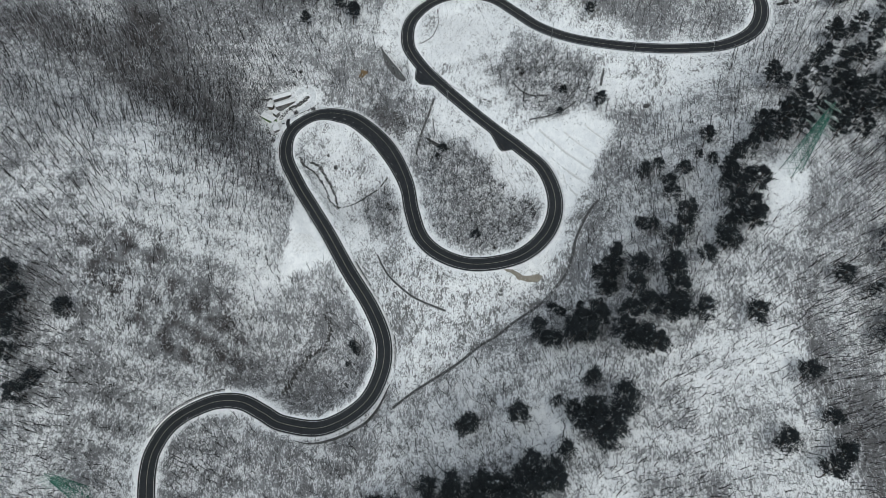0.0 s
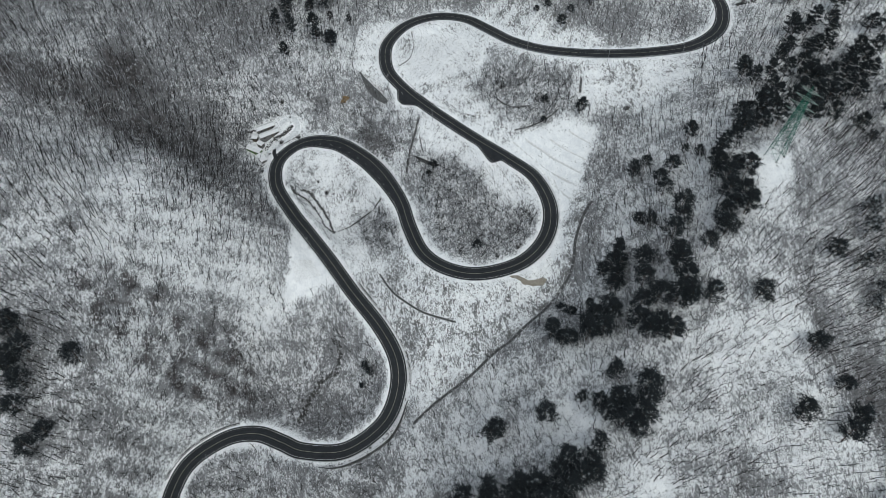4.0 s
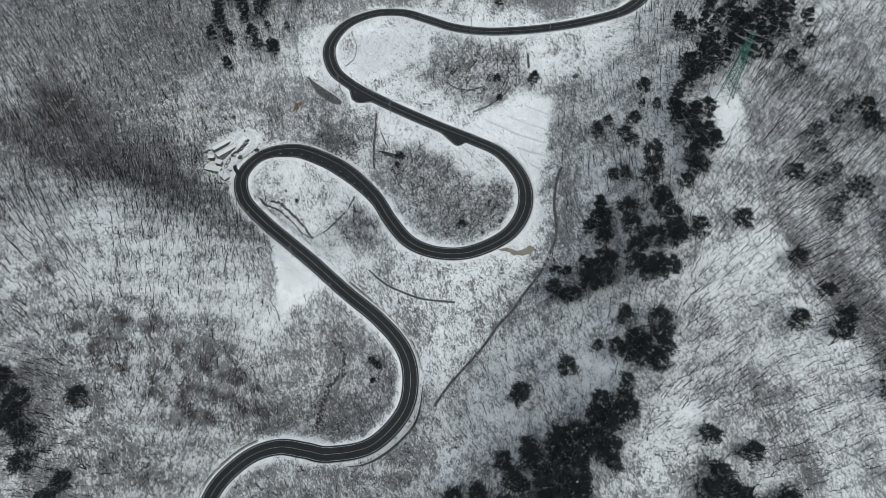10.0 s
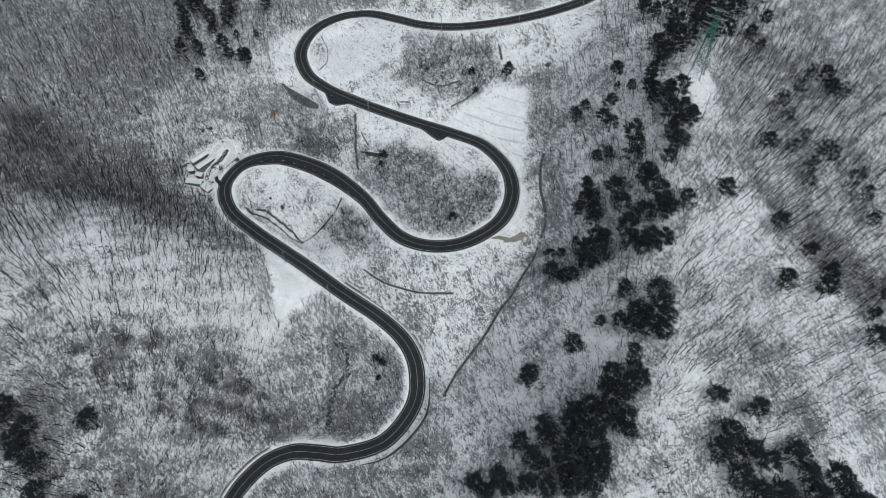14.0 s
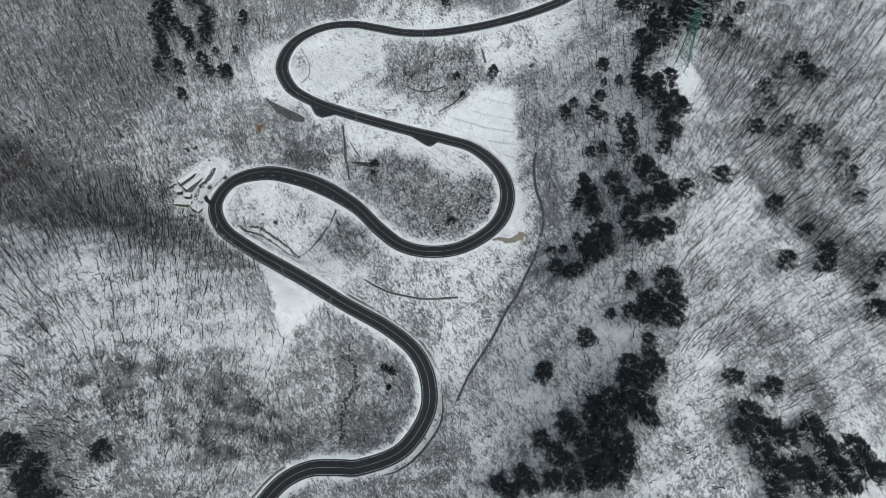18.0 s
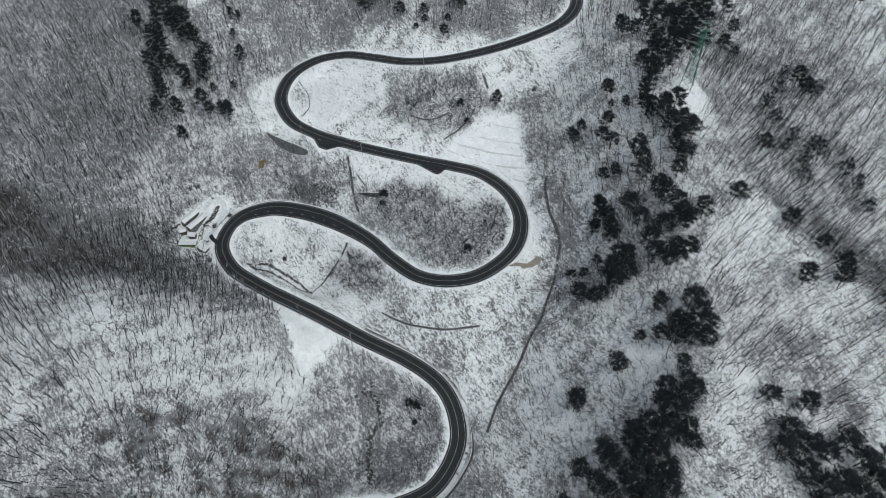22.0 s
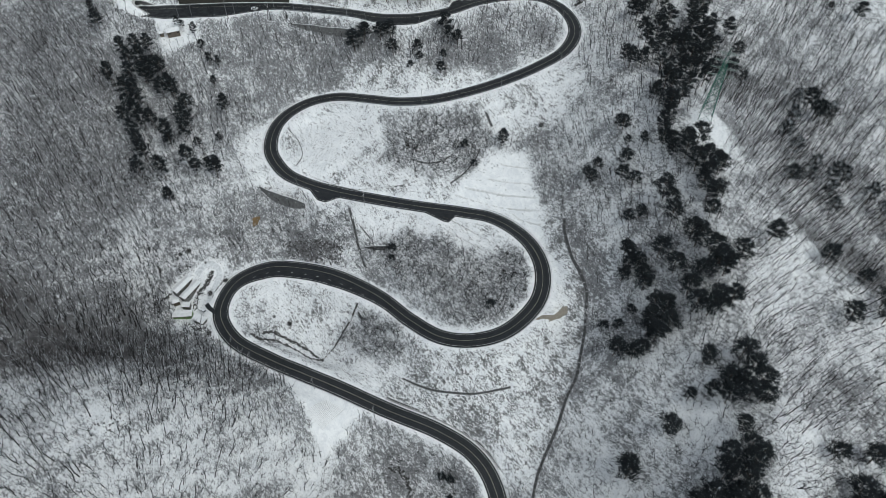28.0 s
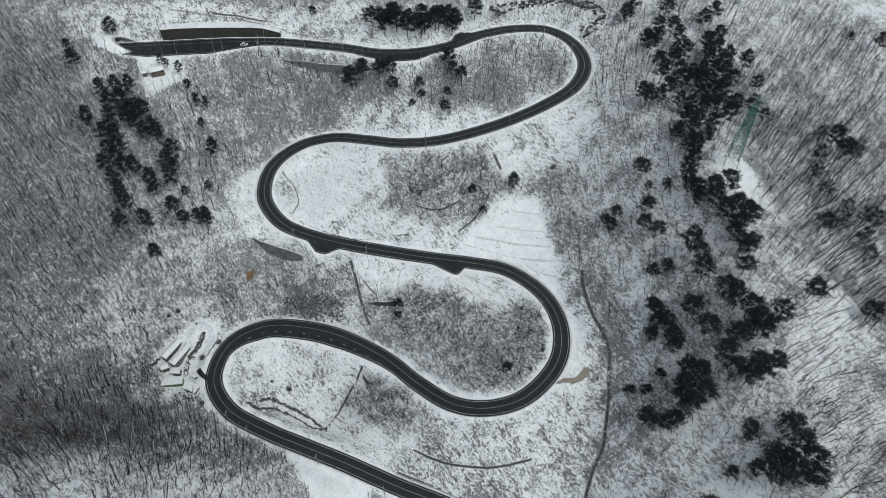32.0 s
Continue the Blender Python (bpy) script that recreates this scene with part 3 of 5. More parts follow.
# ---- the ground: one sheet, finer where the camera looks ----
def ground_sheet():
    gx = np.r_[-2600, -1700, -1100, -750, -560, -460, np.arange(-400, 401, 2.5), 460, 560, 750, 1100, 1700, 2600]
    gy = np.r_[-1500, -900, -500, -260, -120, -50, np.arange(0, 661, 2.5), 720, 820, 1000, 1400, 2000, 3000]
    X, Y = np.meshgrid(gx, gy)
    xy = np.c_[X.ravel(), Y.ravel()]
    z = LAND.heights(xy)
    nx = len(gx)
    i = (np.arange(len(gy) - 1)[:, None] * nx + np.arange(nx - 1)[None]).ravel()
    ob = mesh_object("ground", np.c_[xy, z], np.stack([i, i + 1, i + nx + 1, i + nx], 1), GROUND, smooth=True)
    field, snow, copse = in_any(xy, FIELDS), in_any(xy, SNOWS), in_any(xy, THICKETS)
    d, k, side = LAND.near_road(xy)
    half = np.where(side > 0, HALF_LEFT[k], HALF_RIGHT[k])
    def soften(v, times):
        g = v.astype(float).reshape(X.shape)
        for _ in range(times):
            p = np.pad(g, 1, mode="edge")
            g = (p[:-2, 1:-1] + p[2:, 1:-1] + p[1:-1, :-2] + p[1:-1, 2:] + 2 * g) / 6
        return g.ravel()

    lower = np.clip((225 - xy[:, 1]) / 40, 0, 1)
    wild = np.where(field, 0.60 + 0.14 * lower, 0.80 - 0.10 * np.clip((xy[:, 0] - 60) / 60, 0, 1)) + 0.14 * (ripple(xy, 90, 3) - 0.5) + 0.24 * (ripple(xy, 30, 4) - 0.5) + 0.36 * (ripple(xy, 11, 5) - 0.5)
    wild = wild + 0.12 * np.clip((xy[:, 1] - 380) / 40, 0, 1)
    brown = np.zeros(len(xy))
    for amount, rust, patchy, outline in SHADES:
        share = soften(inside(xy, outline), 12)
        if patchy:
            share = share * np.clip((ripple(xy, 8, 31) - 0.46) * 6, 0, 1.5)
        wild, brown = wild + amount * share, np.maximum(brown, rust * share * (0.5 + ripple(xy, 17, 12)))
    wild = np.where(copse, 0.80, wild)
    wild = np.where(snow, np.where(in_any(xy, SNOWS[:1]), 0.05, np.where(in_any(xy, SNOWS[1:2]), 0.30, 0.47)), wild)
    wild = np.where(in_any(xy, CLEARINGS), 0.42, wild)
    wild = np.where(d < half + 1.0, 0.05, wild)
    g = np.clip(soften(wild + 0.12 * (snow & ~field) * (ripple(xy, 9, 6) > 0.6), 1), 0, 1.5)
    brown = np.clip(brown + 0.10 * ripple(xy, 40, 8), 0, 1) * ~field
    col = np.c_[g, brown, (field | snow) & ~copse, np.ones(len(xy))].astype(np.float32)
    a = ob.data.color_attributes.new("cover", "FLOAT_COLOR", "POINT")
    a.data.foreach_set("color", col.ravel())
    return tagged(ob, "snow-dusted mountainside with brush and leaf litter showing through", "ground", kind="structure")


ground_sheet()


# ---- the road ----
def build_road():
    offs = np.linspace(-1, 1, 9)
    n = len(ROAD)
    lat = np.where(offs[None] > 0, offs[None] * HALF_LEFT[:, None], offs[None] * HALF_RIGHT[:, None])
    v = np.concatenate([ROAD[:, None, :2] + ROAD_LEFT[:, None] * lat[..., None], (ROAD[:, None, 2:] + 0.10 - 0.012 * np.abs(lat[..., None]))], 2)
    i = (np.arange(n - 1)[:, None] * 9 + np.arange(8)[None]).ravel()
    road = mesh_object("road", v.reshape(-1, 3), np.stack([i + 1, i, i + 9, i + 10], 1), ASPHALT, smooth=True)
    a = road.data.attributes.new("across", "FLOAT", "POINT")
    a.data.foreach_set("value", lat.ravel().astype(np.float32))
    tagged(road, "dark wet two-lane asphalt mountain road winding in hairpins", "road", kind="structure")
    for name, l, r, mat, lab in (("edge_line", HALF_LEFT - 0.80, HALF_LEFT - 0.96, WHITE_PAINT, "white edge line"),
                                 ("edge_line", 0.96 - HALF_RIGHT, 0.80 - HALF_RIGHT, WHITE_PAINT, "white edge line"),
                                 ("centre_line", 0.07, -0.08, YELLOW_PAINT, "faded yellow centre line")):
        lift = 0.115
        vv, ff = ribbon(0, 1500, l, r, lift)
        mesh_object(name, vv, ff[:, ::-1], mat, road, lab)
    for s in list(np.arange(430, 520, 8.0)) + list(np.arange(398, 412, 4.0)) + list(np.arange(774, 800, 6.0)):
        side = -3.9 if 425 < s else (3.5 if s < 425 else 3.5)
        if s > 700:
            side = 3.5
        vv, ff = ribbon(s, s + (3.4 if 425 < s < 700 else 2.0), side + 0.1, side - 0.1, 0.12)
        if len(ff):
            mesh_object("lane_dash", vv, ff[:, ::-1], WHITE_PAINT, road)
    return road


build_road()
# Evergreens: place in plan and height of each, grove by grove.
GROVES = [
    [(-31, 70, 15), (-29, 62, 14), (-22, 66, 15), (-20, 60, 12), (-12, 56, 15), (-6, 51, 15), (-6, 65, 15), (-6, 74, 13), (3, 58, 15), (4, 73, 15), (6, 47, 15), (9, 98, 15), (11, 59, 15), (12, 101, 12), (13, 68, 15), (15, 49, 15), (16, 71, 14), (17, 202, 8), (19, 61, 15), (21, 69, 15), (25, 62, 15), (30, 53, 12), (30, 71, 14), (32, 65, 15), (32, 100, 15), (35, 75, 15), (38, 68, 15), (43, 72, 12), (44, 67, 12), (44, 142, 15), (47, 134, 12), (48, 79, 11)],
    [(48, 103, 8), (51, 133, 11), (53, 157, 8), (54, 91, 15), (54, 98, 10), (56, 151, 8), (57, 132, 15), (58, 137, 14), (59, 86, 15), (60, 31, 14), (60, 97, 15), (61, 92, 13), (61, 109, 12), (62, 8, 15), (62, 139, 15), (63, 82, 13), (64, 20, 15), (64, 131, 15), (64, 152, 8), (67, 87, 15), (68, 34, 15), (68, 138, 15), (70, 11, 15), (70, 49, 11), (70, 93, 15), (70, 144, 12), (72, 26, 15), (72, 100, 15), (73, 167, 11), (74, 155, 12), (76, 129, 15), (76, 159, 14)],
    [(77, 168, 12), (78, 123, 15), (79, 9, 15), (80, 136, 15), (80, 165, 11), (81, 0, 15), (81, 20, 13), (81, 172, 11), (82, 175, 10), (84, 123, 15), (85, 39, 13), (85, 149, 15), (87, 137, 15), (87, 160, 15), (88, 119, 15), (93, -6, 15), (93, 2, 15), (93, 11, 15), (93, 19, 14), (94, 135, 15), (94, 187, 10), (96, 131, 15), (98, 150, 15), (98, 183, 10), (99, 136, 12), (99, 142, 15), (99, 154, 15), (103, 168, 15), (107, -2, 15), (107, 5, 15), (107, 131, 14), (109, -8, 15)],
    [(109, 175, 12), (109, 199, 11), (109, 207, 12), (111, 181, 15), (112, 155, 12), (116, 212, 12), (120, 164, 12), (122, 161, 13), (123, 170, 12), (127, 130, 15), (127, 171, 15), (128, 195, 11), (128, 212, 10), (129, 179, 15), (131, 198, 14), (131, 202, 12), (132, 188, 15), (133, 205, 14), (134, 170, 13), (135, 83, 15), (137, 174, 10), (137, 193, 13), (141, 210, 14), (146, 108, 14), (148, 214, 15), (151, 73, 15), (153, 91, 11), (156, 79, 15), (156, 215, 14), (165, 47, 15), (171, 150, 14), (173, 57, 10)],
    [(187, 64, 15), (241, 175, 15), (244, 183, 15), (324, 209, 15)],
    [(-31, 403, 14), (-28, 421, 8), (-24, 433, 9), (-20, 429, 9), (55, 387, 15), (62, 386, 12), (62, 437, 7), (67, 279, 6), (69, 378, 13), (70, 291, 7), (71, 367, 10), (74, 353, 6), (74, 374, 12), (81, 353, 7), (83, 358, 9), (87, 339, 9), (87, 397, 15), (88, 279, 11), (94, 345, 7), (95, 396, 15), (98, 389, 15), (102, 220, 10), (104, 225, 8), (104, 353, 11), (106, 359, 13), (106, 385, 13), (107, 348, 10), (109, 223, 9), (115, 383, 15), (124, 378, 15), (125, 219, 7), (129, 227, 12)],
    [(131, 232, 10), (143, 379, 15), (148, 218, 15), (151, 228, 13), (157, 231, 10), (159, 224, 15), (165, 233, 13), (166, 259, 15), (167, 263, 13), (168, 220, 15), (170, 254, 12), (175, 244, 13), (179, 257, 14), (187, 222, 15), (189, 257, 15), (189, 268, 15), (194, 231, 15), (198, 254, 15), (199, 279, 15), (200, 241, 15), (203, 227, 15), (204, 259, 15), (209, 275, 15), (209, 293, 15), (209, 297, 15), (210, 256, 15), (216, 244, 15), (218, 295, 12), (219, 322, 13), (220, 275, 15), (221, 226, 15), (223, 299, 15)],
    [(225, 218, 11), (227, 287, 15), (227, 324, 12), (229, 245, 14), (231, 268, 15), (231, 294, 15), (233, 257, 15), (238, 307, 15), (240, 258, 15), (242, 236, 12), (247, 273, 15), (248, 251, 15), (249, 287, 15), (258, 286, 15), (316, 224, 9)],
    [(-212, 167, 14), (-207, 150, 15), (-207, 156, 15), (-207, 169, 15), (-204, 134, 15), (-201, 143, 15), (-201, 158, 15), (-196, 117, 15), (-189, 122, 13), (-176, 150, 15), (-88, 360, 13), (-59, 369, 10), (-56, 366, 12), (-51, 147, 5), (-48, 156, 7), (-46, 152, 7)],
    [(-71, 479, 15), (-69, 490, 11), (-42, 499, 15), (-29, 461, 8), (-27, 459, 7), (-24, 441, 9), (-23, 452, 9)],
    [(-58, 456, 14), (-52, 451, 15), (-66, 450, 16), (-60, 446, 17), (-58, 442, 14), (-55, 440, 15), (-80, 448, 16), (-70, 442, 17), (-63, 440, 14), (-60, 436, 15), (-53, 437, 16), (-54, 427, 17), (-58, 428, 14), (-53, 423, 15), (-77, 438, 16), (-72, 433, 17), (-80, 431, 14), (-74, 429, 15), (-85, 424, 16), (-79, 422, 17), (-77, 417, 14), (-72, 415, 15), (-85, 411, 16), (-51, 411, 17), (-57, 408, 14), (-55, 402, 15), (-60, 397, 16), (-69, 400, 17), (-70, 396, 14), (-86, 405, 15), (-86, 397, 16), (-68, 376, 17), (-67, 369, 14), (-93, 387, 15), (-83, 377, 16), (-58, 362, 17), (-66, 458, 14), (-45, 385, 8), (-57, 388, 8)],
    [(238, 274, 16), (237, 266, 16), (228, 264, 14), (218, 260, 13), (224, 255, 14), (230, 252, 15), (204, 251, 16), (215, 250, 13), (191, 244, 14), (206, 239, 16), (175, 238, 13), (180, 234, 14), (186, 231, 15), (162, 230, 16), (168, 228, 13), (137, 208, 13), (139, 188, 15), (135, 179, 13), (217, 280, 13), (203, 266, 14)],
    [(0, 268, 8), (-3, 264, 6)],
    [(27, 65, 12), (13, 64, 14), (20, 58, 11), (28, 57, 12), (32, 58, 13), (3, 68, 14), (6, 60, 11), (12, 54, 12), (18, 51, 13), (-3, 59, 11), (2, 52, 12), (14, 45, 14), (8, 42, 11), (1, 46, 12)],
    [(84, 405, 12), (87, 400, 13), (93, 399, 14), (94, 394, 15), (101, 392, 12), (109, 389, 13), (108, 385, 14), (117, 383, 15), (125, 384, 12), (130, 382, 13)],
]


# ---- trees ----
def segment(v, f, a, b, r0, r1, sides=3):
    """Adds a tapered prism (or, to a point, a spike) to lists of points and triangles."""
    a, b = np.array(a, float), np.array(b, float)
    w = b - a
    u = np.cross(w, (0.3, 0.5, 0.81))
    u /= np.linalg.norm(u) + 1e-9
    t = np.cross(w, u)
    t /= np.linalg.norm(t) + 1e-9
    k = len(v)
    ring = [(math.cos(2 * math.pi * i / sides), math.sin(2 * math.pi * i / sides)) for i in range(sides)]
    v.extend(a + r0 * (c * u + s * t) for c, s in ring)
    if r1 <= 0:
        v.append(b)
        f.extend((k + i, k + (i + 1) % sides, k + sides) for i in range(sides))
    else:
        v.extend(b + r1 * (c * u + s * t) for c, s in ring)
        for i in range(sides):
            j = (i + 1) % sides
            f.append((k + i, k + j, k + sides + j))
            f.append((k + i, k + sides + j, k + sides + i))


def sliver(v, f, a, b, w):
    a, b = np.array(a, float), np.array(b, float)
    u = np.cross(b - a, np.random.uniform(-1, 1, 3))
    u *= w / (np.linalg.norm(u) + 1e-9)
    k = len(v)
    v.extend((a - u, a + u, b))
    f.append((k, k + 1, k + 2))


def bare_tree(seed, tall=10.0, limbs=4, sides=3, twigs=1, slender=False, broad=1.0):
    """A leafless broad-leaved tree: a bent stem that forks into rising limbs, side branches and fine twigs."""
    r = np.random.RandomState(seed)
    np.random.seed(seed)
    v, f = [], []
    fork = tall * (r.uniform(0.50, 0.68) if slender else r.uniform(0.26, 0.46))
    sway = 0.55 if slender else 0.65
    line = [np.array((0, 0, -0.4))]
    for k in range(1, 3):
        line.append(np.array((*(line[-1][:2] + r.uniform(-sway, sway, 2)), fork * k / 2)))
    m, b = line[-2], line[-1]
    thick = tall * (0.0150 if slender else 0.0185)
    for k in range(2):
        segment(v, f, line[k], line[k + 1], thick * (1.12 - 0.22 * k), thick * (0.90 - 0.15 * k))
    heading = r.uniform(0, 6.283)
    for i in range(limbs):
        ang = heading + i * 6.283 / limbs + r.uniform(-0.6, 0.6)
        lead = 1.0 if i == 0 else r.uniform(0.55, 0.95)
        reach = tall * (r.uniform(0.05, 0.16) if slender else broad * r.uniform(0.13, 0.30))
        up = (tall - fork) * lead
        start = b if i < 2 else m + (b - m) * r.uniform(0.35, 0.95)
        k = start + np.array((math.cos(ang) * reach * 0.60, math.sin(ang) * reach * 0.60, up * r.uniform(0.36, 0.50)))
        turn = ang + r.uniform(-0.9, 0.9)
        e = k + np.array((math.cos(turn) * reach * 0.55, math.sin(turn) * reach * 0.55, up * r.uniform(0.40, 0.55)))
        segment(v, f, start, k, thick * 0.62, thick * 0.42)
        segment(v, f, k, e, thick * 0.42, 0)
        for _ in range(sides):
            u = r.uniform(0.35, 1.85)
            p = start + (k - start) * u if u < 1 else k + (e - k) * (u - 1)
            away = turn + r.uniform(-1.3, 1.3)
            long = r.uniform(0.7, 1.7)
            q = p + np.array((math.cos(away) * long, math.sin(away) * long, r.uniform(0.3, 1.2)))
            sliver(v, f, p, q, 0.052)
            for _ in range(twigs):
                c = p + (q - p) * r.uniform(0.3, 0.9)
                sliver(v, f, c, c + r.normal(0, 0.5, 3) + (0, 0, 0.35), 0.04)
    return np.array(v), np.array(f)


def scatter(name, kinds, places, sizes, mat, label, category, lean=None):
    """Many copies of a few shapes joined into one mesh of uncountable stuff."""
    vs, fs, k = [], [], 0
    turn = np.random.uniform(0, 6.283, len(places))
    pick = np.random.randint(0, len(kinds), len(places))
    for j, (v, f) in enumerate(kinds):
        i = np.nonzero(pick == j)[0]
        if not len(i):
            continue
        c, s = np.cos(turn[i])[:, None], np.sin(turn[i])[:, None]
        w = np.stack([v[None, :, 0] * c - v[None, :, 1] * s, v[None, :, 0] * s + v[None, :, 1] * c, np.repeat(v[None, :, 2], len(i), 0)], 2)
        w *= sizes[i][:, None, None]
        if lean is not None:
            w[:, :, :2] += lean[i][:, None, :] * w[:, :, 2:]
        w += places[i][:, None]
        vs.append(w.reshape(-1, 3))
        fs.append((f[None] + (np.arange(len(i)) * len(v))[:, None, None] + k).reshape(-1, 3))
        k += len(i) * len(v)
    return tagged(mesh_object(name, np.concatenate(vs), np.concatenate(fs), mat), label, category, kind="stuff")


def spread(x0, x1, y0, y1, gap, seed):
    """Places at uneven steps over a stretch of the plan."""
    r = np.random.RandomState(seed)
    X, Y = np.meshgrid(np.arange(x0, x1, gap), np.arange(y0, y1, gap))
    xy = np.c_[X.ravel(), Y.ravel()] + r.uniform(-0.5, 0.5, (X.size, 2)) * gap * 1.3
    return xy, r


BARE = [bare_tree(100 + i, np.random.RandomState(i).uniform(7, 11)) for i in range(14)]
SLENDER = [bare_tree(140 + i, np.random.RandomState(i + 50).uniform(9.0, 14), 3, 3, 1, True) for i in range(12)]


def slope_lean(xy):
    """Trees on a slope lean out downhill."""
    h = LAND.heights
    g = np.c_[h(xy + (4, 0), False) - h(xy - (4, 0), False), h(xy + (0, 4), False) - h(xy - (0, 4), False)] / 8
    return -g


def woods(name, x0, x1, y0, y1, gap, seed, label, keep=0.85, leaning=0.35, kinds=BARE, only=None, size=1.0):
    xy, r = spread(x0, x1, y0, y1, gap, seed)
    if only:
        xy = xy[in_any(xy, only)]
    d, k, side = LAND.near_road(xy)
    half = np.where(side > 0, HALF_LEFT[k], HALF_RIGHT[k])
    free = (d > half + 4.0) & ~in_any(xy, FIELDS) & ~in_any(xy, SNOWS) & ~in_any(xy, THICKETS) & ~in_any(xy, CLEARINGS)
    free &= r.uniform(0, 1, len(xy)) < keep * (0.55 + 0.8 * ripple(xy, 45, seed))
    xy = xy[free]
    lean = slope_lean(xy) * leaning + r.normal(0, 0.06, xy.shape)
    np.random.seed(seed)
    return scatter(name, kinds, np.c_[xy, LAND.heights(xy) - 0.15], size * r.uniform(0.6, 1.15, len(xy)), BARK, label, "woods", lean)


woods("bare_woods", -330, -100, 40, 345, 3.2, 11, "leafless snow-dusted broad-leaved woods on the western slope", 0.85, 0.45, BARE[:8] + SLENDER, None, 1.12)
woods("bare_woods", -290, 0, 60, 590, 3.4, 16, "dark close-grown leafless woods in the ravine", 0.5, 0.35, SLENDER, [DENSE[0], DENSE[1], DENSE[3], DENSE[6]])
woods("bare_woods", 130, 330, 20, 260, 4.4, 17, "close-grown leafless woods in the eastern gully", 0.7, 0.5, SLENDER, [DENSE[4], DENSE[5], [(165, 60), (330, 20), (330, 260), (205, 250), (185, 180)]])
woods("bare_woods", -290, 40, 345, 590, 3.7, 12, "dense leafless woods on the northern slope above the ravine", 0.95, 0.35, SLENDER + BARE[:5])
woods("bare_woods", -100, 100, 20, 345, 3.5, 13, "leafless trees in the hollows between the road bends", 0.85, 0.35, BARE + SLENDER[:7])
woods("bare_woods", 100, 330, 20, 345, 3.6, 14, "slender leafless trees leaning out over the eastern slope", 0.95, 0.52, SLENDER, None, 0.9)
woods("bare_woods", 20, 190, -40, 170, 4.2, 18, "thin leafless trees leaning over the pale open slope", 0.9, 0.5, SLENDER, [SHADES[9][3]], 0.85)
woods("bare_woods", 40, 310, 345, 500, 3.8, 15, "leafless woods above the highest road bend", 0.85, 0.35, SLENDER)


def brush_clump(seed, stems, reach, tall, width):
    """A low bush or tuft of thin stems."""
    np.random.seed(seed)
    v, f = [], []
    for _ in range(stems):
        a, r = np.random.uniform(0, 6.283), np.random.uniform(0, 0.4) * reach
        p = np.array((math.cos(a) * r, math.sin(a) * r, -0.1))
        b = np.random.uniform(0, 6.283)
        q = p + np.array((math.cos(b) * reach * np.random.uniform(0.3, 1), math.sin(b) * reach * np.random.uniform(0.3, 1), tall * np.random.uniform(0.4, 1)))
        sliver(v, f, p, q, width)
    return np.array(v), np.array(f)


BUSHES = [brush_clump(300 + i, 13, 1.1, 2.0, 0.045) for i in range(8)]
TUFTS = [brush_clump(330 + i, 11, 0.75, 0.6, 0.05) for i in range(8)]


def undergrowth(name, kinds, x0, x1, y0, y1, gap, seed, mat, label, category, fields):
    xy, r = spread(x0, x1, y0, y1, gap, seed)
    d, k, side = LAND.near_road(xy)
    half = np.where(side > 0, HALF_LEFT[k], HALF_RIGHT[k])
    field, snow = in_any(xy, FIELDS) & ~in_any(xy, THICKETS), in_any(xy, SNOWS[:2])
    free = (d > half + 1.8) & ~snow & ~in_any(xy, CLEARINGS) & (field if fields else ~field)
    some = 0.34 + 0.3 * in_any(xy, DARKS) + 0.8 * (ripple(xy, 28, seed + 1) - 0.2) + 0.45 * in_any(xy, DENSE) - 0.2 * in_any(xy, THICKETS)
    xy = xy[free & (r.uniform(0, 1, len(xy)) < some)]
    np.random.seed(seed)
    return scatter(name, kinds, np.c_[xy, LAND.heights(xy)], r.uniform(0.5, 1.25, len(xy)), mat, label, category)


undergrowth("brushwood", BUSHES, -300, 260, 40, 560, 2.7, 21, SHRUB, "dry snow-dusted brushwood under the bare trees", "brushwood", False)
undergrowth("grass_tufts", TUFTS, -110, 190, 110, 540, 1.1, 22, GRASS, "dry straw-coloured grass tufts poking through snow", "grass", True)


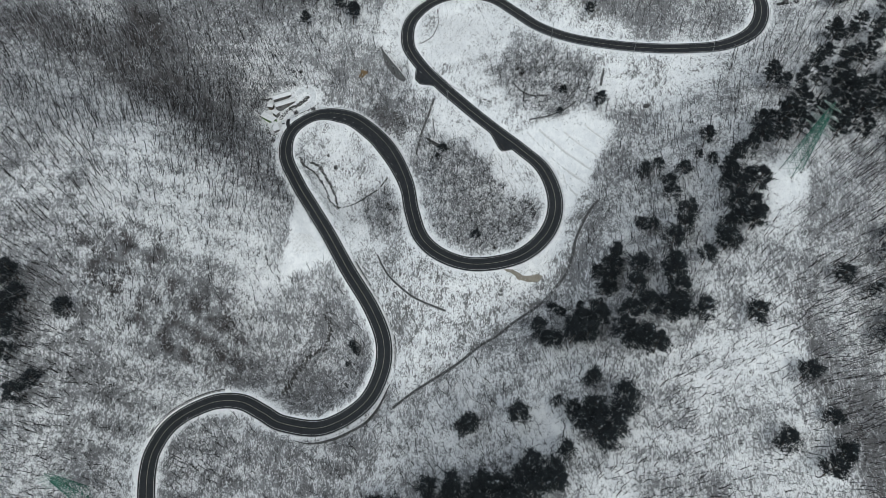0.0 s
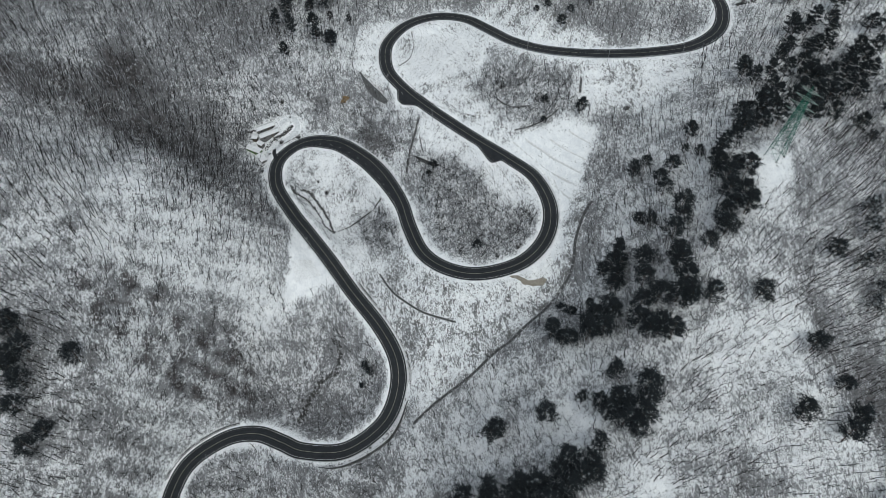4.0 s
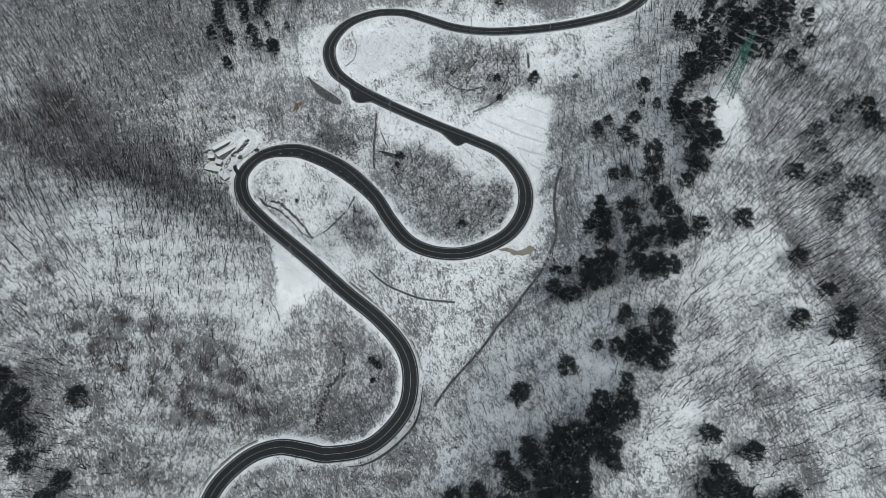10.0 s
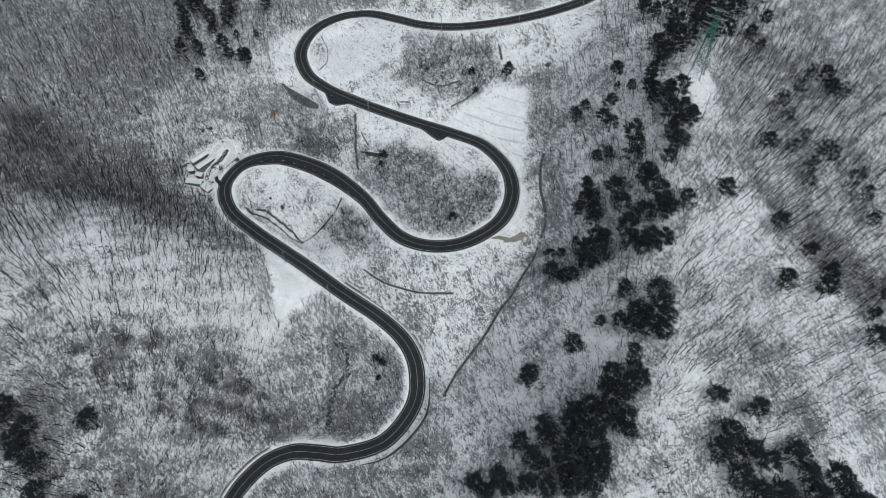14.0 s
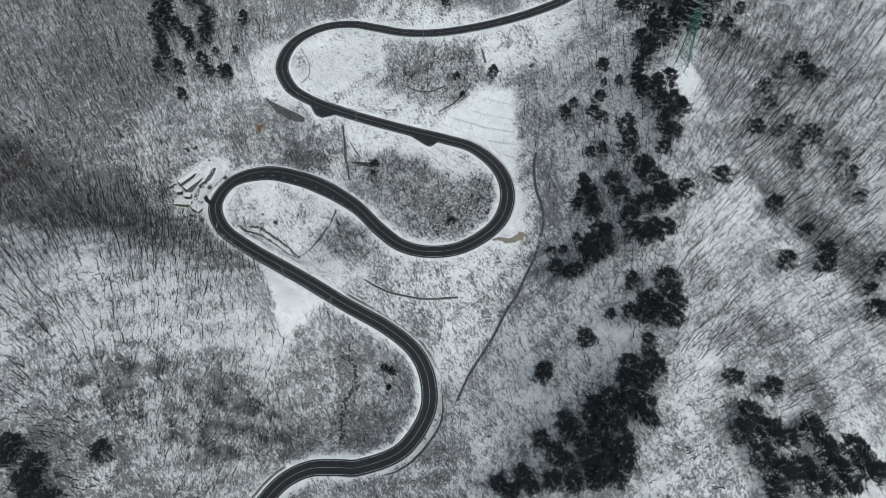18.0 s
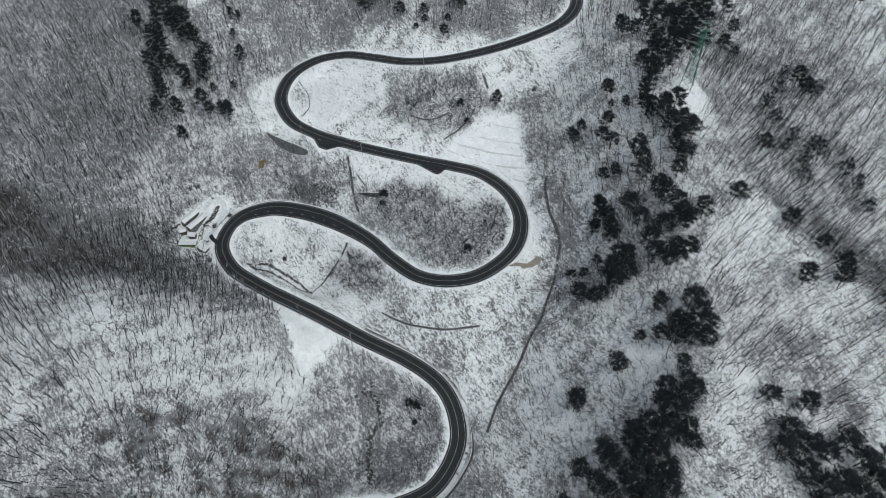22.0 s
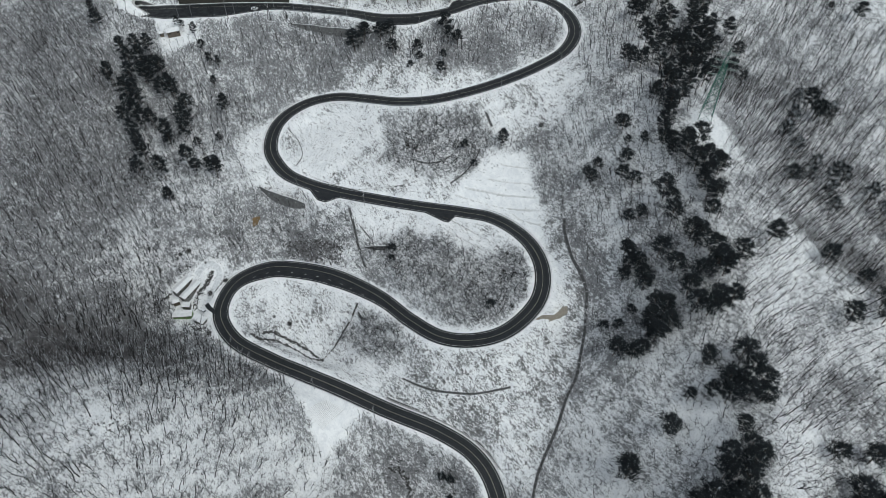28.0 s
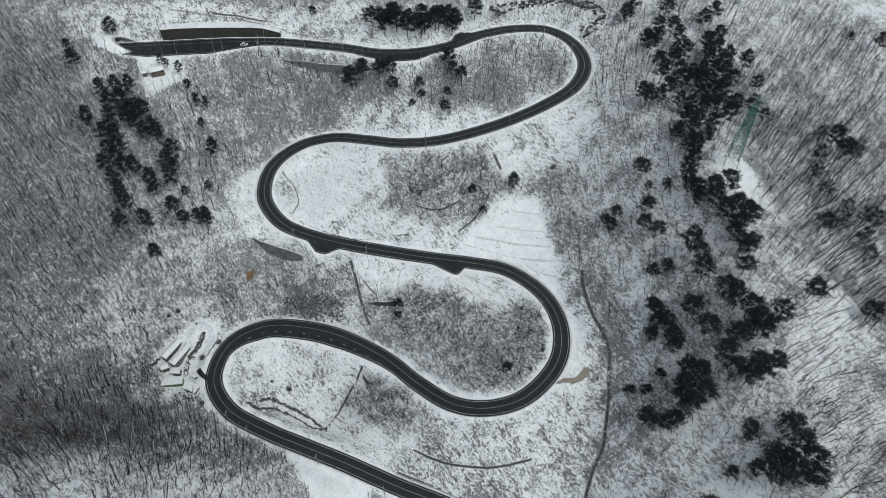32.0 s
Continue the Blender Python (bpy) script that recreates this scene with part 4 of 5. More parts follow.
# Evergreens.
def conifer(seed, tall=12.0):
    """Trunk and crown of a pine: tiers of limbs that carry flat, ragged needle sprays with gaps between them."""
    np.random.seed(seed)
    rnd = np.random.uniform
    tv, tf, cv, cf = [], [], [], []
    top = np.array((rnd(-0.7, 0.7), rnd(-0.7, 0.7), tall))
    mid = top * 0.5 + np.array((rnd(-0.5, 0.5), rnd(-0.5, 0.5), 0))
    segment(tv, tf, (0, 0, -0.4), mid, 0.22, 0.15, 5)
    segment(tv, tf, mid, top, 0.15, 0.0, 5)
    count = 23
    for i in range(count):
        h = 0.36 + 0.64 * (i / (count - 1)) ** 0.9
        stem = mid * (h / 0.5) if h < 0.5 else mid + (top - mid) * ((h - 0.5) / 0.5)
        a = i * 2.4 + rnd(-0.7, 0.7)
        reach = max(0.5, tall * 0.37 * (1 - ((h - 0.54) / 0.50) ** 2 * 0.93) * rnd(0.55, 1.1))
        tip = stem + np.array((math.cos(a) * reach, math.sin(a) * reach, reach * rnd(0.05, 0.4)))
        segment(tv, tf, stem, tip, 0.06, 0)
        side = np.array((-math.sin(a), math.cos(a), 0))
        for u in (0.50, 0.75, 1.0):
            for w in (-1, 0, 1) if u < 0.95 else (0,):
                c = stem + (tip - stem) * u + side * w * reach * rnd(0.10, 0.30) + (0, 0, rnd(-0.25, 0.25))
                out = math.atan2(c[1] - stem[1], c[0] - stem[0])
                for _ in range(13):
                    p = c + np.random.normal(0, 1, 3) * (0.34, 0.34, 0.12)
                    g = out + rnd(-1.5, 1.5)
                    n = np.array((math.cos(g), math.sin(g), rnd(-0.15, 0.75)))
                    m = np.cross(n, np.random.normal(0, 1, 3))
                    m *= rnd(0.10, 0.18) / np.linalg.norm(m)
                    q = len(cv)
                    cv.extend((p - m, p + m, p + n * rnd(0.45, 0.95)))
                    cf.append((q, q + 1, q + 2))
    return (np.array(tv), np.array(tf)), (np.array(cv), np.array(cf))


def pine_kind(seed, tall, needles=NEEDLES):
    trunk, crown = conifer(seed, tall)
    e = new("pine_tree")
    mesh_object("trunk", *trunk, PINE_BARK, e)
    mesh_object("crown", *crown, needles, e)
    return e


PINES = [pine_kind(40 + i, 12.0) for i in range(7)]
placed = 0
for grove in GROVES:
    for x, y, tall in grove:
        m = pose(x, y, height(x, y) - 0.1, 0, 0, (placed * 137) % 360)
        if placed < len(PINES):
            pine, src = PINES[placed], PINES[placed]
            pine.matrix_basis = m
        else:
            pine = copy_thing(PINES[placed % len(PINES)], m)
        s = tall / 12.0
        wide = (1.22 if y < 50 else 1.05 if x < 125 or y < 190 else 0.88) if y < 300 else 0.80 if x < 0 else 1.15
        pine.scale = (s * wide * (0.95 + 0.1 * ((placed * 7) % 5) / 4), s * wide, s * (0.92 + 0.16 * ((placed * 3) % 7) / 6))
        tagged(pine, ("small dark green" if tall < 7 else "tall dark green" if tall > 13 else "dark green") + " pine with uneven needle pads on snowy slope",
               "pine tree", "pines on the slopes")
        placed += 1
# Snow-laden pines beyond the gully.
SNOWY_GROVE = [(199, 172, 14), (239, 189, 13), (241, 177, 12), (246, 171, 14), (196, 162, 13), (186, 146, 12), (208, 142, 14), (194, 135, 13), (186, 128, 12), (212, 137, 14), (217, 112, 13), (212, 100, 12), (218, 122, 14), (221, 181, 13), (200, 151, 12)]
SNOWY_PINES = [pine_kind(60 + i, 12.0, SNOWY_NEEDLES) for i in range(4)]
for c, (x, y, tall) in enumerate(SNOWY_GROVE):
    m = pose(x, y, height(x, y) - 0.1, 0, 0, (c * 137) % 360)
    pine = SNOWY_PINES[c] if c < 4 else copy_thing(SNOWY_PINES[c % 4], m)
    pine.matrix_basis = m
    pine.scale = (tall / 13.0, tall / 13.0, tall / 11.5)
    tagged(pine, "dark green pine with clumps of fresh snow on its needle pads", "pine tree", "pines on the slopes")
# Lines and places on the ground, in plan.
EAST_CHANNEL = [(-24.9, 118.4), (-14.3, 126.4), (-6.3, 130.7), (6, 136.5), (18, 143.5), (27, 147.2), (36.1, 154), (48, 163.1), (56.8, 171.6), (62.3, 177.6), (65.8, 186.3), (68.1, 194.7), (71.8, 202.6), (76.7, 211.2), (81.7, 216.7)]
ARC_DITCH = [(-36.9, 205.7), (-32.7, 195.5), (-27.9, 187.3), (-19.3, 177.8), (-10.5, 171.2), (1.4, 165.3)]
LOW_WALL = [(-74.4, 105.5), (-66.2, 103.6), (-56.6, 104.7), (-46.4, 108.5), (-37.7, 113.7), (-32.2, 121.1), (-27.3, 131.8)]
MID_WALL = [(-39.8, 348.7), (-37.5, 344.1), (-33.8, 338.6), (-29.3, 331.8), (-23.9, 323.8)]
UPPER_WALL = [(29.7, 427.1), (42.6, 412.7), (57.0, 396.3), (64.3, 386.8)]
FIELD_DRAIN = [(-13.5, 344.4), (-10.4, 337.4), (-3.7, 326.0), (2.9, 316.7), (9.3, 310.9), (15.0, 307.8), (28.5, 297.2)]
PATH_DRAIN = [(50.3, 280.1), (60.1, 279.7), (70.3, 282.3), (77.0, 285.6)]
SHORT_DRAIN = [(42.0, 307.6), (46.7, 300.3), (53.1, 295.2), (61.0, 293.1)]
CHUTE = [(-5.3, 303.7), (-8.5, 294.8), (-11.1, 288.4), (-13.3, 282.5), (-17.5, 267.2)]
CHUTE_SIDE = [(-6.2, 291.3), (-5.2, 282.6)]
CHUTE_UP = [(93.1, 301.2), (91.7, 296.1), (90.6, 291.6)]
BASIN_WALL = [(-10.4, 280.8), (-1.9, 273.3), (3.8, 269.5)]
STONES_A = [(-82.3, 274.1), (-77.5, 273.2), (-73.5, 268.0), (-67.3, 257.8), (-63.0, 243.6)]
STONES_B = [(-87.4, 275.0), (-84.8, 269.1), (-78.4, 266.6), (-74.1, 261.0), (-70.5, 254.0), (-68.1, 247.4), (-63.0, 243.6)]
DITCH_B = [(-63.3, 244.7), (-52.6, 248.4), (-43.0, 251.8), (-39.8, 252.8), (-32.6, 254.1)]
DITCH_C = [(-35.0, 251.8), (-34.2, 243.4), (-33.9, 236.4)]
FENCE_A = [(33.8, 264.8), (40.3, 250.0), (46.5, 235.5)]
FENCE_B = [(27.2, 262.1), (34.2, 248.8), (40.2, 233.1)]
EARTH = [(31.5, 182.2), (35.7, 182.2), (42.3, 179.2), (50.6, 180.2), (49.1, 176.4), (42.7, 176.9), (37.8, 178.5)]
EARTH_RUST = [(-52.6, 336.0), (-48.4, 335.3), (-51.2, 332.8), (-54.6, 333.0)]
RUBBLE = [(-44.1, 315.7), (-29.5, 302.6), (-19.8, 288.0), (-25.7, 280.0), (-36.4, 293.1), (-47.8, 307.4)]
FURROWS = [(-86.0, 217.4), (-74.8, 219.2), (-69.5, 209.0), (-84.1, 206.4)]
TRACK = [(-97.5, 306.0), (-96.0, 308.4), (-92.8, 311.6), (-86.3, 317.1), (-83.5, 320.6), (-85.0, 325.2), (-89.6, 326.4), (-95.2, 324.7)]
DRIVE = [(-96.8, 296.5), (-98.5, 302.0), (-98.7, 306.5)]
TRACK_UP = [(131.5, 377.1), (139.8, 377.7), (149.0, 379.5), (156.7, 383.3)]
LOGS = [(-164.4, 243.0), (-159.5, 236.6), (-155.4, 240.3), (-156.0, 274.8)]
STREAM = [(-65.4, 176.6), (-62.2, 169.5), (-64.1, 159.5), (-72.2, 155.9), (-79.0, 145.9), (-84.8, 132.8)]
SHRUBS = [(-38.5, 116.5), (-47.4, 110.8), (-66.7, 273.1), (-71.7, 280.7), (-97.2, 337.3), (-92.4, 336.4), (47.2, 311.1), (45.0, 315.7), (43.2, 212.1), (27.1, 195.8), (-82.8, 313.4), (-96, 329.9), (-87.9, 327.3), (-83.4, 313.7), (-116.8, 322.8), (-113.4, 318.3), (-105.6, 287.1), (-94.2, 310.5), (38.8, 199.5), (39.5, 217.3), (48.3, 224.5), (36.3, 216.0), (40.8, 201.3)]
POLES = [(-24.7, 467.6, 9.0), (-18, 461.7, 7.5), (1, 450.5, 9.5), (4.2, 448.7, 7.5), (27.7, 438.4, 8.5), (36.8, 429.2, 7.5), (44.5, 420.4, 6.5), (59.8, 401.4, 6.5), (68.4, 392, 5.5), (-22.4, 332.8, 9.5), (2.7, 299.5, 9.5), (-94.2, 258.4, 9.0), (-76.3, 227.1, 10.5), (-59.8, 196.8, 11.5), (174.6, 323.6, 9.0), (150, 298, 6.0), (109, 306, 6.0), (65, 328, 12)]
PYLON_AT = (158, 198.5, 42)
FAR_PYLON_AT = (-168, 78)
TERRACES = [((80.7, 270.5), (90.6, 256.9)), ((69.0, 268.6), (86.0, 247.3)), ((56.0, 272.4), (81.4, 239.2)), ((48.9, 273.5), (77.4, 231.8)), ((58.1, 260.2), (72.7, 225.1)), ((67.3, 242.9), (69.3, 219.0))]
TOP_FENCE = [(-7.2, 491.9), (13.0, 473.2), (27.2, 460.2), (40.3, 445.5), (50.6, 432.4), (60.1, 418.5), (67.6, 407.1)]
TOP_KERB = [(13.1, 475.8), (26.0, 464.6), (37.3, 454.1)]

RIPRAP = [(155.7, 377.4), (167.6, 374.7), (185.7, 367.7), (201.7, 358.1), (211.2, 346.8)]
RIPRAP_END = [(208.5, 349.2), (214, 340), (206.0, 332), (194.2, 333.8)]

LOOP_PATH = [(-3.7, 378.1), (-3.1, 366.4), (-7.5, 353.6), (-14.5, 349.7)]


# ---- walls, drains and other works ----
def drape(line, step=2.0):
    """A line in plan, smoothed, with its sideways direction (left)."""
    p = spline(line, step) if len(line) > 2 else np.array([np.array(line[0]) + (np.array(line[1]) - np.array(line[0])) * u for u in np.linspace(0, 1, max(3, int(math.dist(*line) / step)))])
    t = np.gradient(p, axis=0)
    t /= np.linalg.norm(t, axis=1)[:, None]
    return p, np.c_[-t[:, 1], t[:, 0]]


def sweep(name, line, profile, mat, parent, label="", step=2.0, flat=False, ends=None):
    """A closed cross-section (sideways, up) carried along a line on the ground."""
    p, left = drape(line, step)
    prof = np.array(profile, float)
    k, n = len(prof), len(p)
    share = np.interp(np.linspace(0, 1, n), (0, 0.3, 0.75, 1), ends or (1, 1, 1, 1))
    xy = p[:, None] + left[:, None] * (prof[None, :, :1] * share[:, None, None])
    base = LAND.heights(p)[:, None] if flat else LAND.heights(xy.reshape(-1, 2)).reshape(n, k)
    v = np.concatenate([xy, np.broadcast_to(base, (n, k))[..., None] + prof[None, :, 1:]], 2).reshape(-1, 3)
    if ends:
        up = np.maximum(prof[None, :, 1], 0) * (share[:, None] - 1)
        v[:, 2] += up.ravel()
    f = [(a * k + b, a * k + (b + 1) % k, (a + 1) * k + (b + 1) % k, (a + 1) * k + b) for a in range(n - 1) for b in range(k)]
    bm = bmesh.new()
    vs = [bm.verts.new(q) for q in v]
    for q in f:
        bm.faces.new([vs[j] for j in q])
    bm.faces.new(vs[:k][::-1])
    bm.faces.new(vs[-k:])
    bmesh.ops.recalc_face_normals(bm, faces=bm.faces[:])
    return part(name, bm, mat, parent, label)


def channel(name, line, width, label, rungs=0.0, rim=0.22, mat=CONCRETE, bed=DARK_CONCRETE):
    """An open drain: two kerbs, a dark bed and, where it has them, cross struts."""
    e = thing(name, label, "drain")
    h, w = width / 2, 0.20 if width > 1 else 0.12
    sweep("bed", line, [(-h, 0.03), (h, 0.03), (h, -0.3), (-h, -0.3)], bed, e, "dark bed")
    for s in (-1, 1):
        sweep("side_wall", line, [(s * h, -0.3), (s * h, rim), (s * (h + w), rim), (s * (h + w), -0.3)], mat, e)
    if rungs:
        p, left = drape(line, rungs)
        me = None
        for q, n in zip(p, left):
            z = height(*q)
            if me is None:
                bm = box((width + 2 * w, 0.4, 0.16), bevel=0.02)
                ob = part("cross_strut", bm, STRUT, e)
                me = ob.data
            else:
                ob = new("cross_strut", me)
                ob.parent = e
            ob.matrix_local = pose(q[0], q[1], z + rim - 0.04, 0, 0, math.degrees(math.atan2(n[1], n[0])))
    return e


channel("drainage_channel", EAST_CHANNEL, 1.05, "long concrete drainage channel with cross struts below the woods", 3.2, 0.3, STRUT)
channel("drainage_channel", ARC_DITCH, 0.9, "curved grey concrete drain across the snowy scrub slope")
channel("drainage_channel", FIELD_DRAIN, 0.45, "narrow concrete drain along the snowy slope above the road")
channel("drainage_channel", PATH_DRAIN, 0.8, "curved dark drain at the edge of the terraced field")
channel("drainage_channel", SHORT_DRAIN, 0.8, "short curved drain among bare bushes")
channel("drainage_channel", DITCH_B, 0.9, "dark field ditch across the snowy meadow", bed=STONE)
channel("drainage_channel", DITCH_C, 0.9, "straight narrow dark drain in the meadow", mat=STRUT)
channel("stepped_chute", CHUTE, 1.3, "stepped concrete water chute down the bank", 11.0, 0.25)
channel("stepped_chute", CHUTE_SIDE, 0.5, "short side gutter beside the water chute")
channel("stepped_chute", CHUTE_UP, 1.2, "short dark stepped chute below the upper road", 3.5, 0.25)


def retaining_wall(line, tall, label, outward, mat=CONCRETE, ends=(0.3, 0.9, 1.0, 0.5)):
    """A battered wall with a coping; outward: the side that it faces (plus: left)."""
    e = thing("retaining_wall", label, "retaining wall")
    s = outward
    sweep("wall_face", line, [(-0.3 * s, tall), (0.25 * s, tall), (0.7 * tall * s, -1.6), (-0.3 * s, -1.6)], mat, e, flat=True, ends=ends)
    sweep("coping", line, [(-0.30 * s, tall), (-0.30 * s, tall + 0.14), (0.10 * s, tall + 0.14), (0.10 * s, tall)], SNOW_CRUST, e, "snow-covered coping", flat=True, ends=ends)
    return e


retaining_wall(LOW_WALL, 2.2, "curved grey concrete retaining wall below the road bend", -1, DARK_CONCRETE)
retaining_wall(MID_WALL, 4.2, "curved grey concrete retaining wall beside the lay-by", -1, STRUT)
retaining_wall(UPPER_WALL, 3.2, "long grey concrete retaining wall below the upper road", -1, STRUT, (0.05, 0.6, 1.0, 0.9))
retaining_wall(BASIN_WALL, 2.2, "dark wedge-shaped wall at the edge of the copse", -1, DARK_CONCRETE)


def stone_wall_at_top():
    """The tall faced wall behind the upper road, of panels, lower at its ends."""
    e = thing("retaining_wall", "long dark stone-faced retaining wall with snowy top beside the upper road", "retaining wall")
    i = np.nonzero((ROAD_S > 1283) & (ROAD_S < 1358))[0][::3]
    p = ROAD[i, :2] - ROAD_LEFT[i] * (HALF_RIGHT[i] + 0.9)[:, None]
    s = ROAD_S[i]
    top = np.interp(s, (1283, 1296, 1345, 1358), (2.4, 5.8, 7.0, 6.6))
    for a in range(len(i) - 1):
        q, r = p[a], p[a + 1]
        n = -ROAD_LEFT[i[a]]
        z0, z1 = ROAD[i[a], 2], ROAD[i[a + 1], 2]
        u = (r - q) * 0.008
        bm = bmesh.new()
        v = [bm.verts.new(c) for c in (
            (*(q + u), z0 - 0.4), (*(r - u), z1 - 0.4), (*(r - u + n * 0.5), z1 + top[a + 1]), (*(q + u + n * 0.5), z0 + top[a]),
            (*(q + u + n), z0 - 0.4), (*(r - u + n), z1 - 0.4), (*(r - u + n * 1.1), z1 + top[a + 1]), (*(q + u + n * 1.1), z0 + top[a]))]
        for f in ((0, 1, 2, 3), (5, 4, 7, 6), (3, 2, 6, 7), (4, 0, 3, 7), (1, 5, 6, 2)):
            bm.faces.new([v[j] for j in f])
        bmesh.ops.recalc_face_normals(bm, faces=bm.faces[:])
        part("wall_panel", bm, STONE, e)
    for a in range(len(i) - 1):
        q, r, n = p[a], p[a + 1], -ROAD_LEFT[i[a]]
        bm = bmesh.new()
        zs = (ROAD[i[a], 2] + top[a], ROAD[i[a + 1], 2] + top[a + 1])
        far = (height(*(q + n * 7)), height(*(r + n * 7)))
        v = [bm.verts.new(c) for c in ((*(q + n * 0.45), zs[0] + 0.02), (*(r + n * 0.45), zs[1] + 0.02), (*(r + n * 7), far[1] - 0.4), (*(q + n * 7), far[0] - 0.4),
                                       (*(q + n * 0.5), zs[0] + 0.22), (*(r + n * 0.5), zs[1] + 0.22), (*(r + n * 7), far[1] + 0.05), (*(q + n * 7), far[0] + 0.05))]
        for f in ((0, 1, 5, 4), (4, 5, 6, 7), (3, 2, 1, 0), (2, 3, 7, 6)):
            bm.faces.new([v[j] for j in f])
        part("snow_cap", bm, GROUND, e)


stone_wall_at_top()


def tunnel_portal():
    """A slant-cut concrete hood where the road goes into the hill."""
    a, b = ROAD[-1], ROAD[-9]
    d = Vector((a[0] - b[0], a[1] - b[1], 0)).normalized()
    turn = math.degrees(math.atan2(d.y, d.x))
    e = thing("tunnel_portal", "slant-cut concrete tunnel mouth with snowy rim", "tunnel portal", (a[0] - d.x * 9, a[1] - d.y * 9, a[2]), turn)
    n = 24
    for name, ro, ri, x0, x1, mat in (("tunnel_lining", 5.6, 5.2, -6.0, 16.0, CONCRETE), ("portal_rim", 5.85, 5.15, -6.4, -5.9, PALE_RIM)):
        bm = bmesh.new()
        rings = []
        for x, r in ((x0, ri), (x0, ro), (x1, ro), (x1, ri)):
            ring = []
            for i in range(n + 1):
                t = -0.2 + (math.pi + 0.4) * i / n
                h = r * math.sin(t) + 0.4
                ring.append(bm.verts.new((x + (max(h, 0) * 1.7 if x < 0 else 0), r * math.cos(t), h)))
            rings.append(ring)
        for k in range(4):
            for i in range(n):
                bm.faces.new((rings[k][i], rings[k][i + 1], rings[(k + 1) % 4][i + 1], rings[(k + 1) % 4][i]))
        bmesh.ops.recalc_face_normals(bm, faces=bm.faces[:])
        part(name, bm, mat, e)
    bm = bmesh.new()
    rings = []
    for u, wide, up in ((0.0, 1.0, 0.0), (1.0, 1.12, 0.12), (6.0, 1.6, 0.3), (16.0, 2.0, 0.0), (26.0, 2.3, -4.0)):
        ring = []
        for i in range(n + 1):
            t = -0.2 + (math.pi + 0.4) * i / n
            h = 5.62 * math.sin(t) + 0.4
            back = max(h, 0) * 1.7 * (1 - u / 26.0)
            ring.append(bm.verts.new((-5.7 + u + back, 5.62 * math.cos(t) * wide, h + up)))
        rings.append(ring)
    for k in range(4):
        for i in range(n):
            bm.faces.new((rings[k][i], rings[k][i + 1], rings[k + 1][i + 1], rings[k + 1][i]))
    part("snow_cover", bm, GROUND, e, "snowy earth heaped over the tunnel")


PALE_RIM = plain_material("pale_concrete", (0.5, 0.5, 0.49), (0.36, 0.36, 0.35), 0.8, 1.0)
tunnel_portal()


# ---- guard rails: a beam on posts ----
def guard_rail(s0, s1, side, label):
    e = thing("guard_rail", label, "guard rail", group="guard rails along the road")
    i = np.nonzero((ROAD_S >= s0) & (ROAD_S <= s1))[0]
    half = HALF_LEFT if side > 0 else HALF_RIGHT
    base = ROAD[i, :2] + ROAD_LEFT[i] * (side * (half[i] + 0.45))[:, None]
    prof = [(0, 0.42), (0.06, 0.50), (0, 0.58), (0.06, 0.66), (0, 0.74), (-0.04, 0.74), (-0.04, 0.42)]
    v = np.concatenate([np.c_[base + ROAD_LEFT[i] * (-side * a), ROAD[i, 2] + b][:, None] for a, b in prof], 1)
    k, n = len(prof), len(i)
    f = [(a * k + b, a * k + (b + 1) % k, (a + 1) * k + (b + 1) % k, (a + 1) * k + b) for a in range(n - 1) for b in range(k)]
    mesh_object("rail_beam", v.reshape(-1, 3), f, STEEL, e)
    for s in np.arange(s0 + 1, s1, 4.0):
        j = int(np.searchsorted(ROAD_S, s))
        if j >= len(ROAD):
            break
        q = ROAD[j, :2] + ROAD_LEFT[j] * side * (half[j] + 0.55)
        ob = new("post", POST_MESH)
        ob.parent = e
        ob.matrix_local = pose(q[0], q[1], ROAD[j, 2] - 0.1)


_bm = rod((0, 0, -0.3), (0, 0, 0.9), 0.07, sides=6)
POST_MESH = bpy.data.meshes.new("post")
_bm.to_mesh(POST_MESH)
_bm.free()
POST_MESH.materials.append(STEEL)
for s0, s1, side in ((150, 292, -1), (300, 398, 1), (412, 500, 1), (530, 690, -1), (732, 768, 1), (798, 880, 1), (905, 1090, -1), (1240, 1292, 1)):
    guard_rail(s0, s1, side, "grey steel guard rail on posts at the road edge")


def kerb_wall(s0, s1, side, label):
    """A low concrete barrier with a ledge, outside the road edge."""
    e = thing("barrier_wall", label, "barrier")
    half = HALF_LEFT if side > 0 else HALF_RIGHT
    for off, w, h, name, mat in ((1.0, 0.35, 0.55, "barrier", CONCRETE), (2.1, 0.25, 0.30, "ledge", CONCRETE), (1.55, 0.75, 0.05, "gutter", DARK_CONCRETE)):
        i = np.nonzero((ROAD_S >= s0) & (ROAD_S <= s1))[0]
        v = np.concatenate([np.c_[ROAD[i, :2] + ROAD_LEFT[i] * (side * (half[i] + a))[:, None], ROAD[i, 2] + b][:, None]
                            for a, b in ((off, -0.6), (off, h), (off + w, h), (off + w, -0.6))], 1)
        n = len(i)
        f = [(a * 4 + b, a * 4 + (b + 1) % 4, a * 4 + 4 + (b + 1) % 4, a * 4 + 4 + b) for a in range(n - 1) for b in range(4)]
        mesh_object(name, v.reshape(-1, 3), f, mat, e)


kerb_wall(88, 128, 1, "low double concrete barrier outside the lowest bend")
kerb_wall(228, 292, -1, "low concrete barrier with gutter beside the straight")


